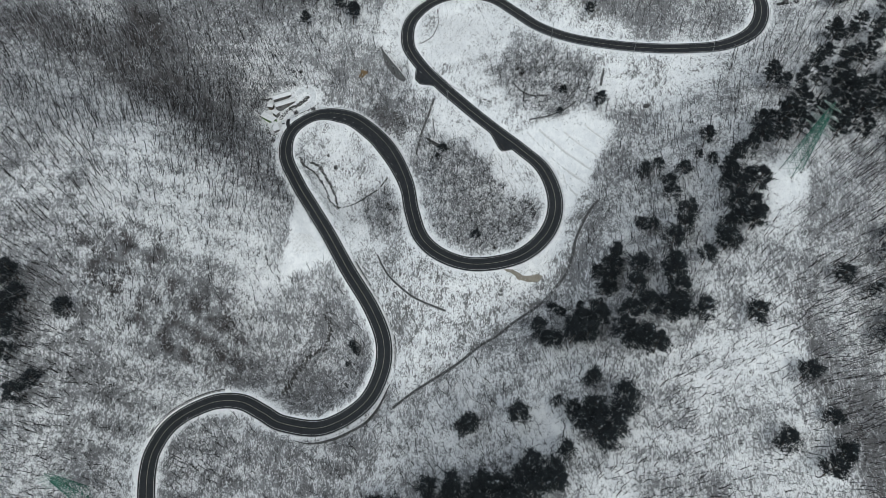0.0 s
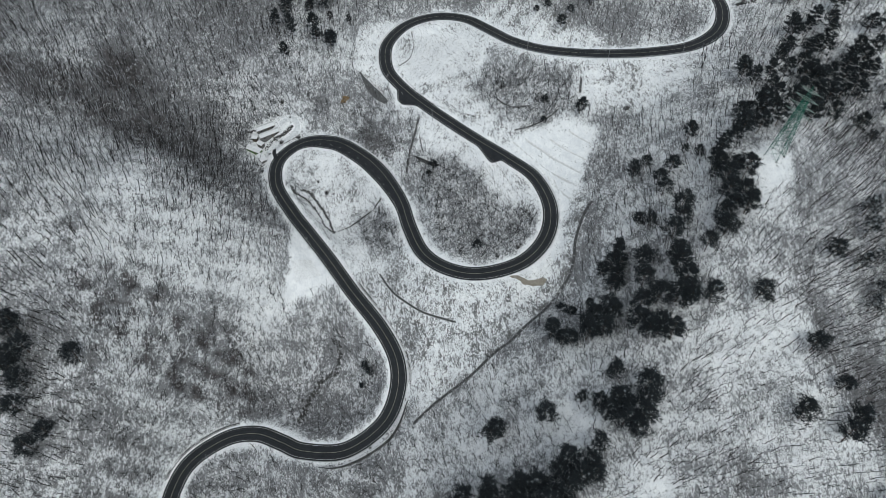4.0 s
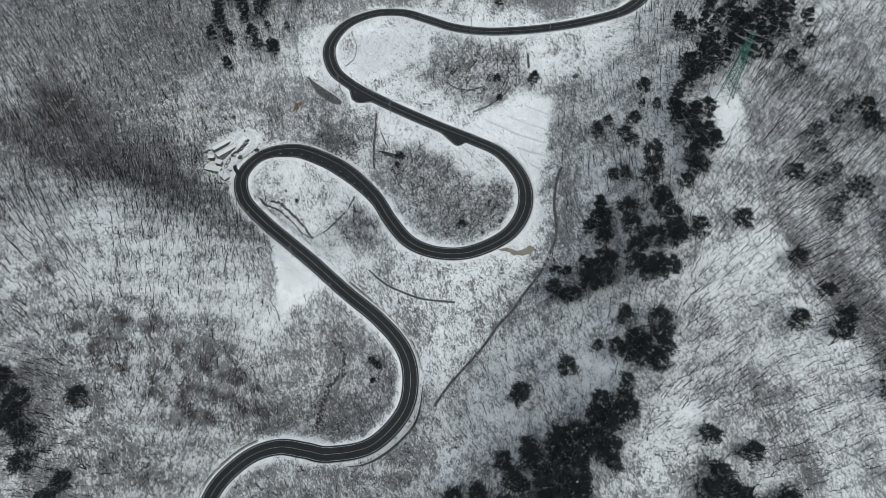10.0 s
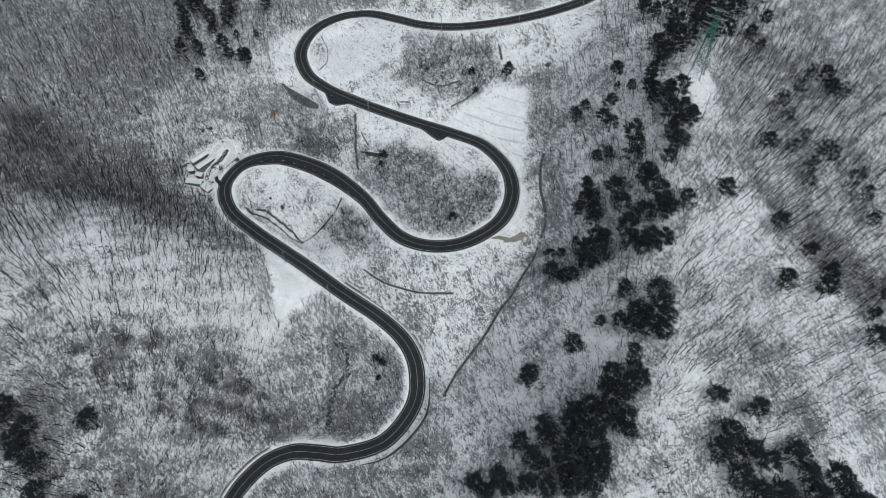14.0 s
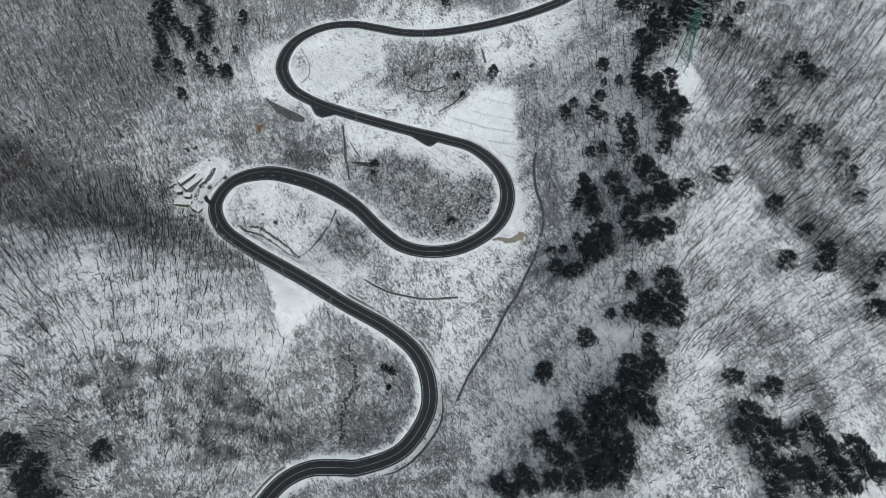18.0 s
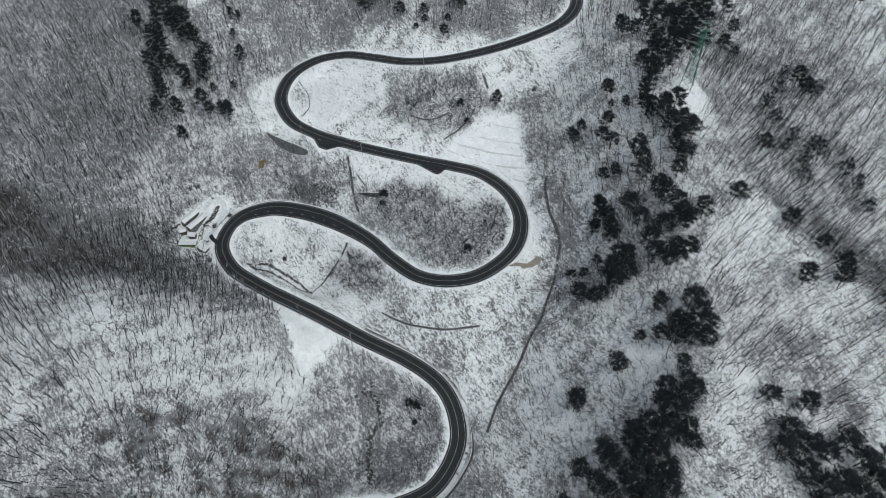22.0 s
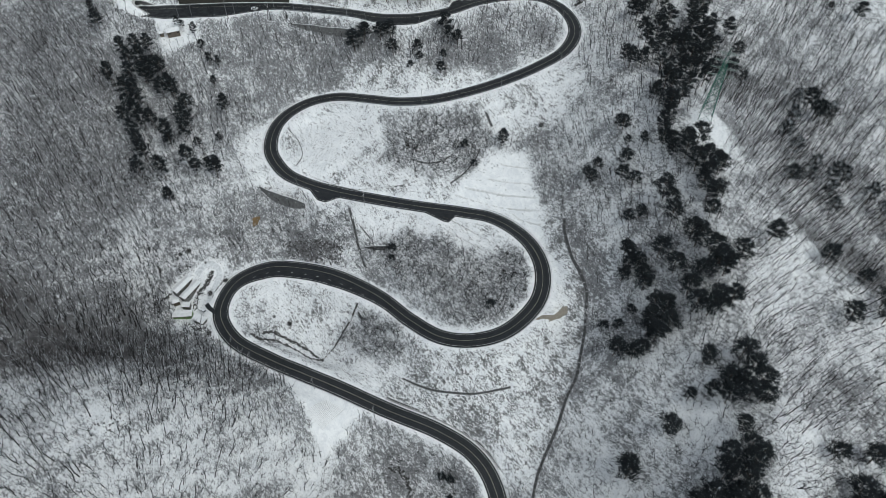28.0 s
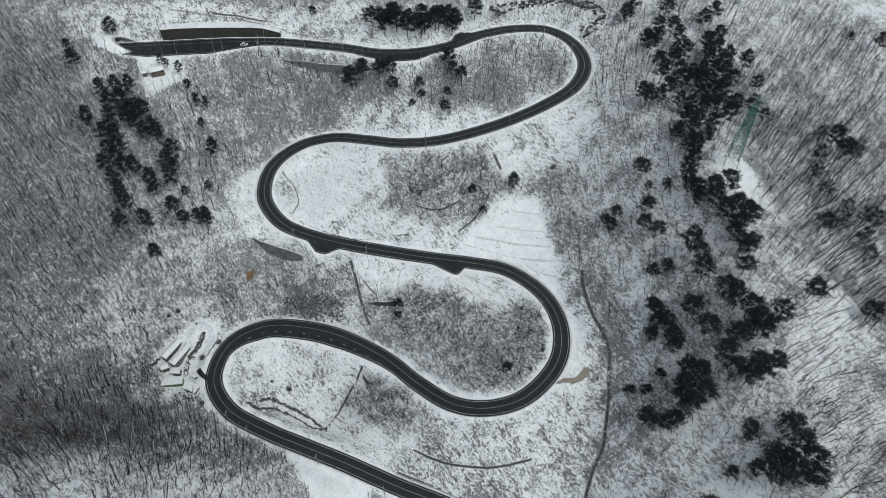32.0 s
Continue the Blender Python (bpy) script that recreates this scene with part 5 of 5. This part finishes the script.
# ---- poles ----
def lamp_post(x, y, tall, lean_to):
    e = thing("street_lamp", "slim grey steel street lamp with a short arm beside the road", "street lamp", (x, y, height(x, y)), group="street lamps")
    part("pole", rod((0, 0, -0.3), (0, 0, tall), 0.11, 0.07), STEEL, e)
    a = Vector(lean_to).normalized() * 1.9
    part("arm", rod((0, 0, tall - 0.1), (a.x, a.y, tall + 0.35), 0.05), STEEL, e)
    part("lamp_head", box((0.75, 0.28, 0.16), (a.x * 1.15, a.y * 1.15, tall + 0.38), math.atan2(a.y, a.x), 0.04), STEEL, e, "flat pale lamp head")
    part("base_plate", box((0.5, 0.5, 0.12), (0, 0, 0.04), bevel=0.02), CONCRETE, e)


def utility_pole(x, y, tall):
    e = thing("utility_pole", "grey concrete utility pole with two cross arms beside the road", "utility pole", (x, y, height(x, y)), 35, group="utility poles")
    part("pole", rod((0, 0, -0.4), (0, 0, tall), 0.17, 0.11, 8), CONCRETE, e)
    for z in (tall - 0.4, tall - 1.3):
        arm = part("cross_arm", box((1.9, 0.1, 0.12), (0, 0.12, z)), STEEL, e)
        for k in (-0.8, 0.0, 0.8):
            part("insulator", rod((k, 0.12, z + 0.05), (k, 0.12, z + 0.3), 0.05), CONCRETE, arm)


for x, y, tall in POLES:
    d, i, side = LAND.near_road(np.array([[x, y]]))
    to = -side[0] * ROAD_LEFT[i[0]]
    if d[0] < HALF_LEFT[i[0]] + 0.7:
        x, y = ROAD[i[0], :2] - to * (HALF_LEFT[i[0]] + 0.9)
    if y > 380 or tall < 8:
        lamp_post(x, y, tall, to.tolist() + [0])
    else:
        utility_pole(x, y, tall)


# ---- lattice pylons ----
GREEN_STEEL = plain_material("green_painted_steel", (0.035, 0.17, 0.12), (0.025, 0.12, 0.09), 0.6, 1.0)
PALE_STEEL = plain_material("pale_painted_steel", (0.34, 0.42, 0.38), (0.26, 0.33, 0.30), 0.5, 1.0)


def pylon(x, y, tall, turn):
    e = thing("power_pylon", "tall green lattice power pylon with pale cross arms on the ridge", "pylon", (x, y, height(x, y)), turn, group="power pylons")
    w0, w1 = 3.3, 1.1
    wid = lambda z: w0 + (w1 - w0) * min(1.0, z / (tall * 0.8))
    for sx, sy in ((-1, -1), (1, -1), (1, 1), (-1, 1)):
        bm = rod((sx * w0, sy * w0, -0.8), (sx * w1, sy * w1, tall * 0.8), 0.12, 0.12, 5)
        rod((sx * w1, sy * w1, tall * 0.8), (0, 0, tall), 0.12, 0.05, 5, bm)
        part("leg", bm, GREEN_STEEL, e)
        part("footing", box((0.9, 0.9, 1.2), (sx * w0, sy * w0, -0.3), bevel=0.05), CONCRETE, e)
    zs = [tall * 0.8 * (1 - 0.87 ** k) / (1 - 0.87 ** 11) for k in range(12)]
    for a, b in zip(zs, zs[1:]):
        thick = 0.06 + 0.09 * b / tall
        for (px, py), (qx, qy) in (((-1, -1), (1, -1)), ((1, -1), (1, 1)), ((1, 1), (-1, 1)), ((-1, 1), (-1, -1))):
            part("brace", rod((px * wid(a), py * wid(a), a), (qx * wid(b), qy * wid(b), b), thick, sides=4), GREEN_STEEL, e)
            part("brace", rod((qx * wid(a), qy * wid(a), a), (px * wid(b), py * wid(b), b), thick, sides=4), GREEN_STEEL, e)
            part("strut", rod((px * wid(b), py * wid(b), b), (qx * wid(b), qy * wid(b), b), 0.05, sides=4), GREEN_STEEL, e)
    for z, r in ((0.62, 6.8), (0.72, 6.4), (0.82, 5.8), (0.92, 4.6)):
        for s in (-1, 1):
            bm = rod((0, -0.5, z * tall), (s * r, 0, z * tall + 0.5), 0.12, 0.08, 4)
            rod((0, 0.5, z * tall), (s * r, 0, z * tall + 0.5), 0.12, 0.08, 4, bm)
            rod((0, 0, z * tall + 1.3), (s * r, 0, z * tall + 0.5), 0.12, 0.08, 4, bm)
            part("cross_arm", bm, PALE_STEEL, e, "pale cross arm")


pylon(PYLON_AT[0], PYLON_AT[1], PYLON_AT[2], 122)
pylon(FAR_PYLON_AT[0], FAR_PYLON_AT[1], 40, 25)


# ---- farmstead, hut and vehicles ----
TIMBER = plain_material("weathered_boards", (0.16, 0.13, 0.10), (0.09, 0.08, 0.07), 0.85, 3.0)
# Grey plaster, its colour darkened to stand for shade on the walls.
PLASTER = plain_material("shaded_grey_plaster", (0.20, 0.195, 0.19), (0.13, 0.13, 0.13), 0.85, 1.0)
GLASS = plain_material("dark_glass", (0.02, 0.025, 0.03), (0.03, 0.035, 0.04), 0.1, 1.0, bump=0)
GREEN_PAINT = plain_material("green_boards", (0.16, 0.26, 0.10), (0.10, 0.18, 0.07), 0.7, 2.0)


def house(name, label, x, y, length, width, tall, pitch, turn, wall=PLASTER):
    """A gabled building under a snow-covered roof."""
    z = sum(height(x + a, y + b) for a in (-2, 2) for b in (-2, 2)) / 4 + 0.5
    e = thing(name, label, "house" if name == "farm_house" else "shed", (x, y, z), turn)
    bm = box((length, width, tall + 2), (0, 0, tall / 2 - 1), bevel=0.04)
    top = tall + pitch
    for s in (-1, 1):
        v = [bm.verts.new(c) for c in ((s * length / 2, -width / 2, tall), (s * length / 2, width / 2, tall), (s * length / 2, 0, top))]
        bm.faces.new(v)
    part("body", bm, wall, e)
    run = width / 2 + 0.5
    for s in (-1, 1):
        for nm, lift, thick, mat, grow in (("roof_slope", 0.02, 0.14, TIMBER, 0.0), ("roof_snow", 0.17, 0.20, SNOW_CRUST, -0.06)):
            bm = bmesh.new()
            drop = pitch * run / (width / 2) if pitch > 0 else 0
            hl = length / 2 + 0.45 + grow
            pts = [(-hl, 0, top), (hl, 0, top), (hl, s * (run + grow), top - drop), (-hl, s * (run + grow), top - drop)]
            lo = [bm.verts.new((a, b, c + lift)) for a, b, c in pts]
            hi = [bm.verts.new((a, b, c + lift + thick)) for a, b, c in pts]
            bm.faces.new(lo[::-1])
            bm.faces.new(hi)
            for j in range(4):
                bm.faces.new((lo[j], lo[(j + 1) % 4], hi[(j + 1) % 4], hi[j]))
            bmesh.ops.recalc_face_normals(bm, faces=bm.faces[:])
            part(nm, bm, mat, e)
    part("door", box((0.95, 0.08, 2.0), (length * 0.12, -width / 2 - 0.03, 1.0), bevel=0.02), TIMBER, e)
    for k in (-0.3, 0.36):
        w = part("window", box((1.1, 0.08, 0.9), (length * k, -width / 2 - 0.03, 1.45), bevel=0.02), TIMBER, e)
        part("pane", box((0.95, 0.04, 0.75), (length * k, -width / 2 - 0.08, 1.45)), GLASS, w)
    return e


house("farm_house", "long back range of a farmhouse under a thick snow roof", -104.6, 323.4, 11.4, 3.6, 2.8, 0.7, 24)
house("farm_house", "long front range of a farmhouse with walls coloured dark for shade under snow", -102.3, 318.7, 12.4, 3.4, 2.8, 0.6, 25)
house("farm_shed", "long low shed with green end boards and snow roof", -112.0, 308.8, 10.0, 3.4, 2.3, 0.4, -32, GREEN_PAINT)
house("farm_shed", "flat-roofed shed under smooth snow beside the drive", -105.9, 298.2, 7.0, 3.4, 2.4, 0.2, -63)
house("farm_shed", "small grey shed with snow roof", -107.9, 313.0, 4.0, 2.7, 2.3, 0.4, -40)
house("farm_shed", "small dark timber shed with snow roof", -111.6, 318.0, 3.2, 2.6, 2.2, 0.4, -12, TIMBER)
house("hut", "small hut under a white snow roof among the trees", -33.5, 459.3, 7.6, 4.6, 2.5, 1.0, -14, TIMBER)
house("hut", "tiny outbuilding with snow roof beside the hut", -40.3, 461.2, 2.4, 2.2, 1.9, 0.4, -14, TIMBER)

CAR_PAINT = plain_material("white_car_paint", (0.75, 0.76, 0.77), (0.68, 0.69, 0.70), 0.35, 0.5, bump=0)
RUBBER = plain_material("tyre_rubber", (0.02, 0.02, 0.02), (0.03, 0.03, 0.03), 0.9, 3.0)


def car(x, y, z, turn, label):
    e = thing("car", label, "car", (x, y, z), turn)
    bm = box((4.4, 1.75, 0.62), (0, 0, 0.62), bevel=0.14)
    part("body", bm, CAR_PAINT, e)
    bm = box((2.7, 1.55, 0.62), (-0.35, 0, 1.2), bevel=0.05)
    for v in bm.verts:
        if v.co.z > 1.3:
            v.co.x = -0.35 + (v.co.x + 0.35) * 0.72
            v.co.y *= 0.86
    part("cabin", bm, GLASS, e, "dark glazed cabin")
    part("roof", box((1.85, 1.34, 0.07), (-0.35, 0, 1.53), bevel=0.02), CAR_PAINT, e)
    for sx in (-1.35, 1.35):
        for sy in (-0.8, 0.8):
            w = part("wheel", rod((sx, sy - 0.1, 0.32), (sx, sy + 0.1, 0.32), 0.32, sides=14), RUBBER, e)
            part("rim", rod((sx, sy - 0.11, 0.32), (sx, sy + 0.11, 0.32), 0.18, sides=10), STEEL, w)
    for sy in (-0.6, 0.6):
        part("headlight", box((0.06, 0.35, 0.16), (2.19, sy, 0.7), bevel=0.01), PALE_STEEL, e)


_d, _i, _s = LAND.near_road(np.array([[16.0, 445.0]]))
_j = _i[0]
car(*(ROAD[_j, :2] + ROAD_LEFT[_j] * 4.0), ROAD[_j, 2] + 0.06, math.degrees(math.atan2(-ROAD_LEFT[_j][0], ROAD_LEFT[_j][1])) + 180, "white car driving along the upper road")
car(-102.0, 303.8, height(-102.0, 303.8) + 0.05, 110, "snow-white parked car beside the flat-roofed shed")


def strip(name, line, width, lift, mat, label, category, kind=""):
    p, left = drape(line, 1.5)
    rows = []
    for o in np.linspace(-width / 2, width / 2, 5):
        xy = p + left * o
        rows.append(np.c_[xy, LAND.heights(xy) + lift])
    v = np.stack(rows, 1).reshape(-1, 3)
    i = (np.arange(len(p) - 1)[:, None] * 5 + np.arange(4)[None]).ravel()
    return tagged(mesh_object(name, v, np.stack([i, i + 1, i + 6, i + 5], 1), mat), label, category, kind=kind)


GRAVEL = plain_material("bare_earth", (0.33, 0.30, 0.25), (0.24, 0.21, 0.17), 0.95, 0.8)
RUST_EARTH = plain_material("rusty_earth", (0.24, 0.16, 0.08), (0.15, 0.11, 0.07), 0.95, 0.8)
TRODDEN = plain_material("trodden_snow", (0.80, 0.81, 0.82), (0.48, 0.49, 0.5), 0.85, 0.9)
strip("driveway", DRIVE, 2.4, 0.28, ASPHALT, "short dark asphalt entry to the farm", "driveway", "structure")
strip("farm_track", TRACK, 3.0, 0.25, TRODDEN, "snow-covered farm track looping up to the house", "track", "structure")
strip("forest_track", TRACK_UP, 4.0, 0.3, TRODDEN, "snow-covered track climbing from the upper road", "track", "structure")


def patch(name, outline, lift, mat, label):
    """A thin irregular patch lying on the ground."""
    o = spline(list(outline) + [outline[0]], 1.2)[:-1]
    c = o.mean(0)
    rings = [c + (o - c) * f for f in (1.0, 0.7, 0.4)]
    r = np.random.RandomState(5)
    rings[0] = rings[0] + r.uniform(-0.5, 0.5, o.shape)
    xy = np.vstack(rings + [c[None]])
    v = np.c_[xy, LAND.heights(xy) + lift]
    n = len(o)
    f = []
    for k in range(2):
        for j in range(n):
            a, b = k * n + j, k * n + (j + 1) % n
            f += [(a, b, b + n), (a, b + n, a + n)]
    f += [(2 * n + j, 2 * n + (j + 1) % n, 3 * n) for j in range(n)]
    return tagged(mesh_object(name, v, f, mat), label, "ground patch", kind="structure")


patch("earth_patch", EARTH, 0.10, GRAVEL, "bare tan earth where a track leaves the bend")
patch("earth_patch", EARTH_RUST, 0.15, RUST_EARTH, "rust-coloured bare earth on the slope")


BANK = plain_material("grassy_bank", (0.78, 0.78, 0.78), (0.5, 0.49, 0.47), 0.95, 0.8, snow=0.2)
for a, b in TERRACES:
    e = thing("terrace_bank", "low grassy bank of the snowy terraced field", "terrace", group="terraces of the field")
    sweep("bank", [a, ((a[0] + b[0]) / 2 + 0.8, (a[1] + b[1]) / 2 - 0.8), b], [(-0.8, -0.1), (-0.25, 0.12), (0.2, 0.12), (0.7, -0.1)], BANK, e)


# ---- rocks, stones and small growth ----
def rock_mesh(seed):
    r = np.random.RandomState(seed)
    bm = bmesh.new()
    bmesh.ops.create_icosphere(bm, subdivisions=1, radius=0.5)
    for v in bm.verts:
        v.co *= r.uniform(0.65, 1.15)
        v.co.z *= 0.7
    me = bpy.data.meshes.new("rock")
    bm.to_mesh(me)
    bm.free()
    me.materials.append(ROCK)
    return me


ROCKS = [rock_mesh(i) for i in range(6)]


def rock_row(name, line, gap, size, label, wide=0.6):
    """A rough row of field stones; each stone is a part."""
    e = thing(name, label, "stone row")
    p, left = drape(line, gap)
    r = np.random.RandomState(len(line) * 7 + int(abs(line[0][0])))
    for q, n in zip(p, left):
        q = q + n * r.uniform(-wide, wide)
        ob = new("stone", ROCKS[r.randint(6)])
        ob.parent = e
        k = size * r.uniform(0.6, 1.5)
        ob.matrix_local = pose(q[0], q[1], height(*q) + 0.1 * k, 0, 0, r.uniform(0, 360)) @ Matrix.Diagonal((k * 1.2, k, k * 0.8, 1))


rock_row("stone_row", STONES_A, 0.5, 1.3, "dark rough stones edging the meadow hollow")
rock_row("stone_row", STONES_B, 0.5, 1.3, "dark rough stones edging the meadow hollow")
rock_row("stone_row", STREAM, 0.5, 1.3, "dark boulders along the stream bed in the hollow", 1.4)
rock_row("stone_row", [(-99.3, 315.2), (-95.9, 316.7), (-91.2, 319.1), (-86.5, 321.7)], 0.22, 1.2, "dark snow-capped boulders of the terrace inside the farm track", 1.2)
rock_row("stone_row", [(-104.6, 309.0), (-104.0, 311.3), (-101.2, 314.4), (-97.7, 317.3)], 0.3, 1.0, "dark snow-capped boulders beside the farm sheds", 1.3)
rock_row("stone_row", [(-118.5, 322.4), (-114.8, 322.9), (-112.0, 323.9)], 0.5, 1.1, "dark boulders behind the farmhouse", 0.5)
rock_row("stone_row", [(-94.6, 308.2), (-91.0, 311.2), (-86.0, 313.8), (-82.5, 316.8)], 0.7, 0.7, "small stones edging the farm track", 0.3)
rock_row("stone_row", [(-106, 291), (-108.5, 293.5), (-111, 297), (-112, 302)], 0.5, 0.9, "dark stones and rubble below the sheds", 1.4)
rock_row("stone_row", [(-118.5, 172.4), (-113.7, 168.2)], 0.5, 1.3, "short row of dark boulders in the hollow", 0.8)
rock_row("stone_row", RIPRAP, 0.45, 2.0, "long heap of dark snow-capped boulders above the highest bend", 2.6)
rock_row("stone_row", RIPRAP_END, 0.5, 2.0, "heap of snow-capped boulders beside the highest bend", 3.5)
rock_row("stone_row", LOGS[:3], 0.7, 0.8, "dark rocks scattered on the western slope", 2.0)


def rubble():
    o = np.array(RUBBLE)
    r = np.random.RandomState(9)
    lo, hi = o.min(0), o.max(0)
    xy = r.uniform(lo, hi, (700, 2))
    xy = xy[inside(xy, RUBBLE)][:298]
    e = thing("rubble_slope", "slope of dark snow-capped rubble above the road", "rubble")
    z = LAND.heights(xy)
    for (x, y), h in zip(xy, z):
        ob = new("stone", ROCKS[r.randint(6)])
        ob.parent = e
        k = r.uniform(0.8, 1.7)
        ob.matrix_local = pose(x, y, h + 0.1, 0, 0, r.uniform(0, 360)) @ Matrix.Diagonal((k, k * 0.8, k * 0.7, 1))


rubble()
_b = new("boulder", ROCKS[2])
_b.matrix_world = pose(113.5, 273, height(113.5, 273) + 0.6) @ Matrix.Diagonal((5, 4, 3.4, 1))
tagged(_b, "large snow-capped boulder among bushes", "boulder")


def shrub(x, y, size, seed):
    e = thing("shrub", "dark leafless round shrub on snow", "shrub", (x, y, height(x, y)), group="round shrubs")
    v, f = brush_clump(seed, 160, 1.0, 1.5, 0.05)
    mesh_object("base_growth", v * size, f, SHRUB, e)
    v, f = brush_clump(seed + 1, 60, 0.9, 1.7, 0.05)
    mesh_object("crown", v * size, f, BARK, e)


for k, (x, y) in enumerate(SHRUBS):
    shrub(x, y, (1.0, 1.0, 2.0, 1.3, 1.6, 2.0, 2.2, 1.8, 1.4, 1.5, 1.2)[k % 11], 500 + 2 * k)


def wire_fence(line, label, lift=0.0, stout=1.0):
    e = thing("wire_fence", label, "fence")
    p, left = drape(line, 2.5 if stout < 2 else 1.7)
    z = LAND.heights(p) + lift
    for q, h in zip(p, z):
        part("post", rod((q[0], q[1], h - 0.3), (q[0], q[1], h + 1.0), 0.07 * stout, sides=5), TIMBER, e)
    for up in (0.5, 0.9):
        bm = bmesh.new()
        for a in range(len(p) - 1):
            rod((*p[a], z[a] + up), (*p[a + 1], z[a + 1] + up), 0.03 * stout, sides=3, bm=bm)
        part("wire", bm, TIMBER, e)


wire_fence(FENCE_A, "thin post and wire fence across the snow")
wire_fence(TOP_FENCE, "stout post fence along the snowy slope above the wall", 0.2, 2.2)
channel("drainage_channel", TOP_KERB, 0.7, "straight concrete drain above the snowy path")
channel("drainage_channel", LOOP_PATH, 0.4, "narrow snow-edged drain curving across the meadow")
wire_fence(FENCE_B, "thin post and wire fence across the snow")


def furrows():
    """Ridges of a small snowed-over vegetable plot."""
    e = thing("field_plot", "small ploughed plot with snow-filled furrows", "field")
    a, b, c, d = (np.array(q, float) for q in FURROWS)
    n = 20
    for k in range(n):
        u = (k + 0.5) / n
        p, q = a + (d - a) * 0.0 + (b - a) * u, d + (c - d) * u
        sweep("ridge", [tuple(p), tuple(q)], [(-0.16, -0.1), (-0.10, 0.16), (0.10, 0.16), (0.16, -0.1)], CLOD, e, step=3.0)


CLOD = plain_material("snowy_soil", (0.5, 0.49, 0.48), (0.28, 0.27, 0.26), 0.95, 1.2, snow=0.4)
furrows()


# ---- single bare trees of the copses inside the bends ----
def bare_kind(seed):
    tall = np.random.RandomState(seed).uniform(7, 11)
    v, f = bare_tree(seed, tall, 6, 7, 2, False, 1.5)
    e = new("bare_tree")
    mesh_object("trunk", v[:12], f[:12], BARK, e)
    tagged(mesh_object("crown", v[12:], f[12:] - 12, BARK, e), kind="stuff")
    return e


KINDS = [bare_kind(700 + i) for i in range(9)]
xy, r = spread(-60, 100, 190, 360, 4.4, 77)
d, k, side = LAND.near_road(xy)
xy = xy[in_any(xy, THICKETS) & (d > 8.5)]
for c, (x, y) in enumerate(xy[:290]):
    m = pose(x, y, height(x, y) - 0.1, r.uniform(-6, 6), r.uniform(-6, 6), r.uniform(0, 360))
    t = KINDS[c] if c < 9 else copy_thing(KINDS[c % 9], m)
    t.matrix_basis = m
    s = r.uniform(0.85, 1.3)
    t.scale = (s, s, s)
    tagged(t, "dark leafless tree with fine branches in a snowy copse", "tree", "bare trees inside the road bends")
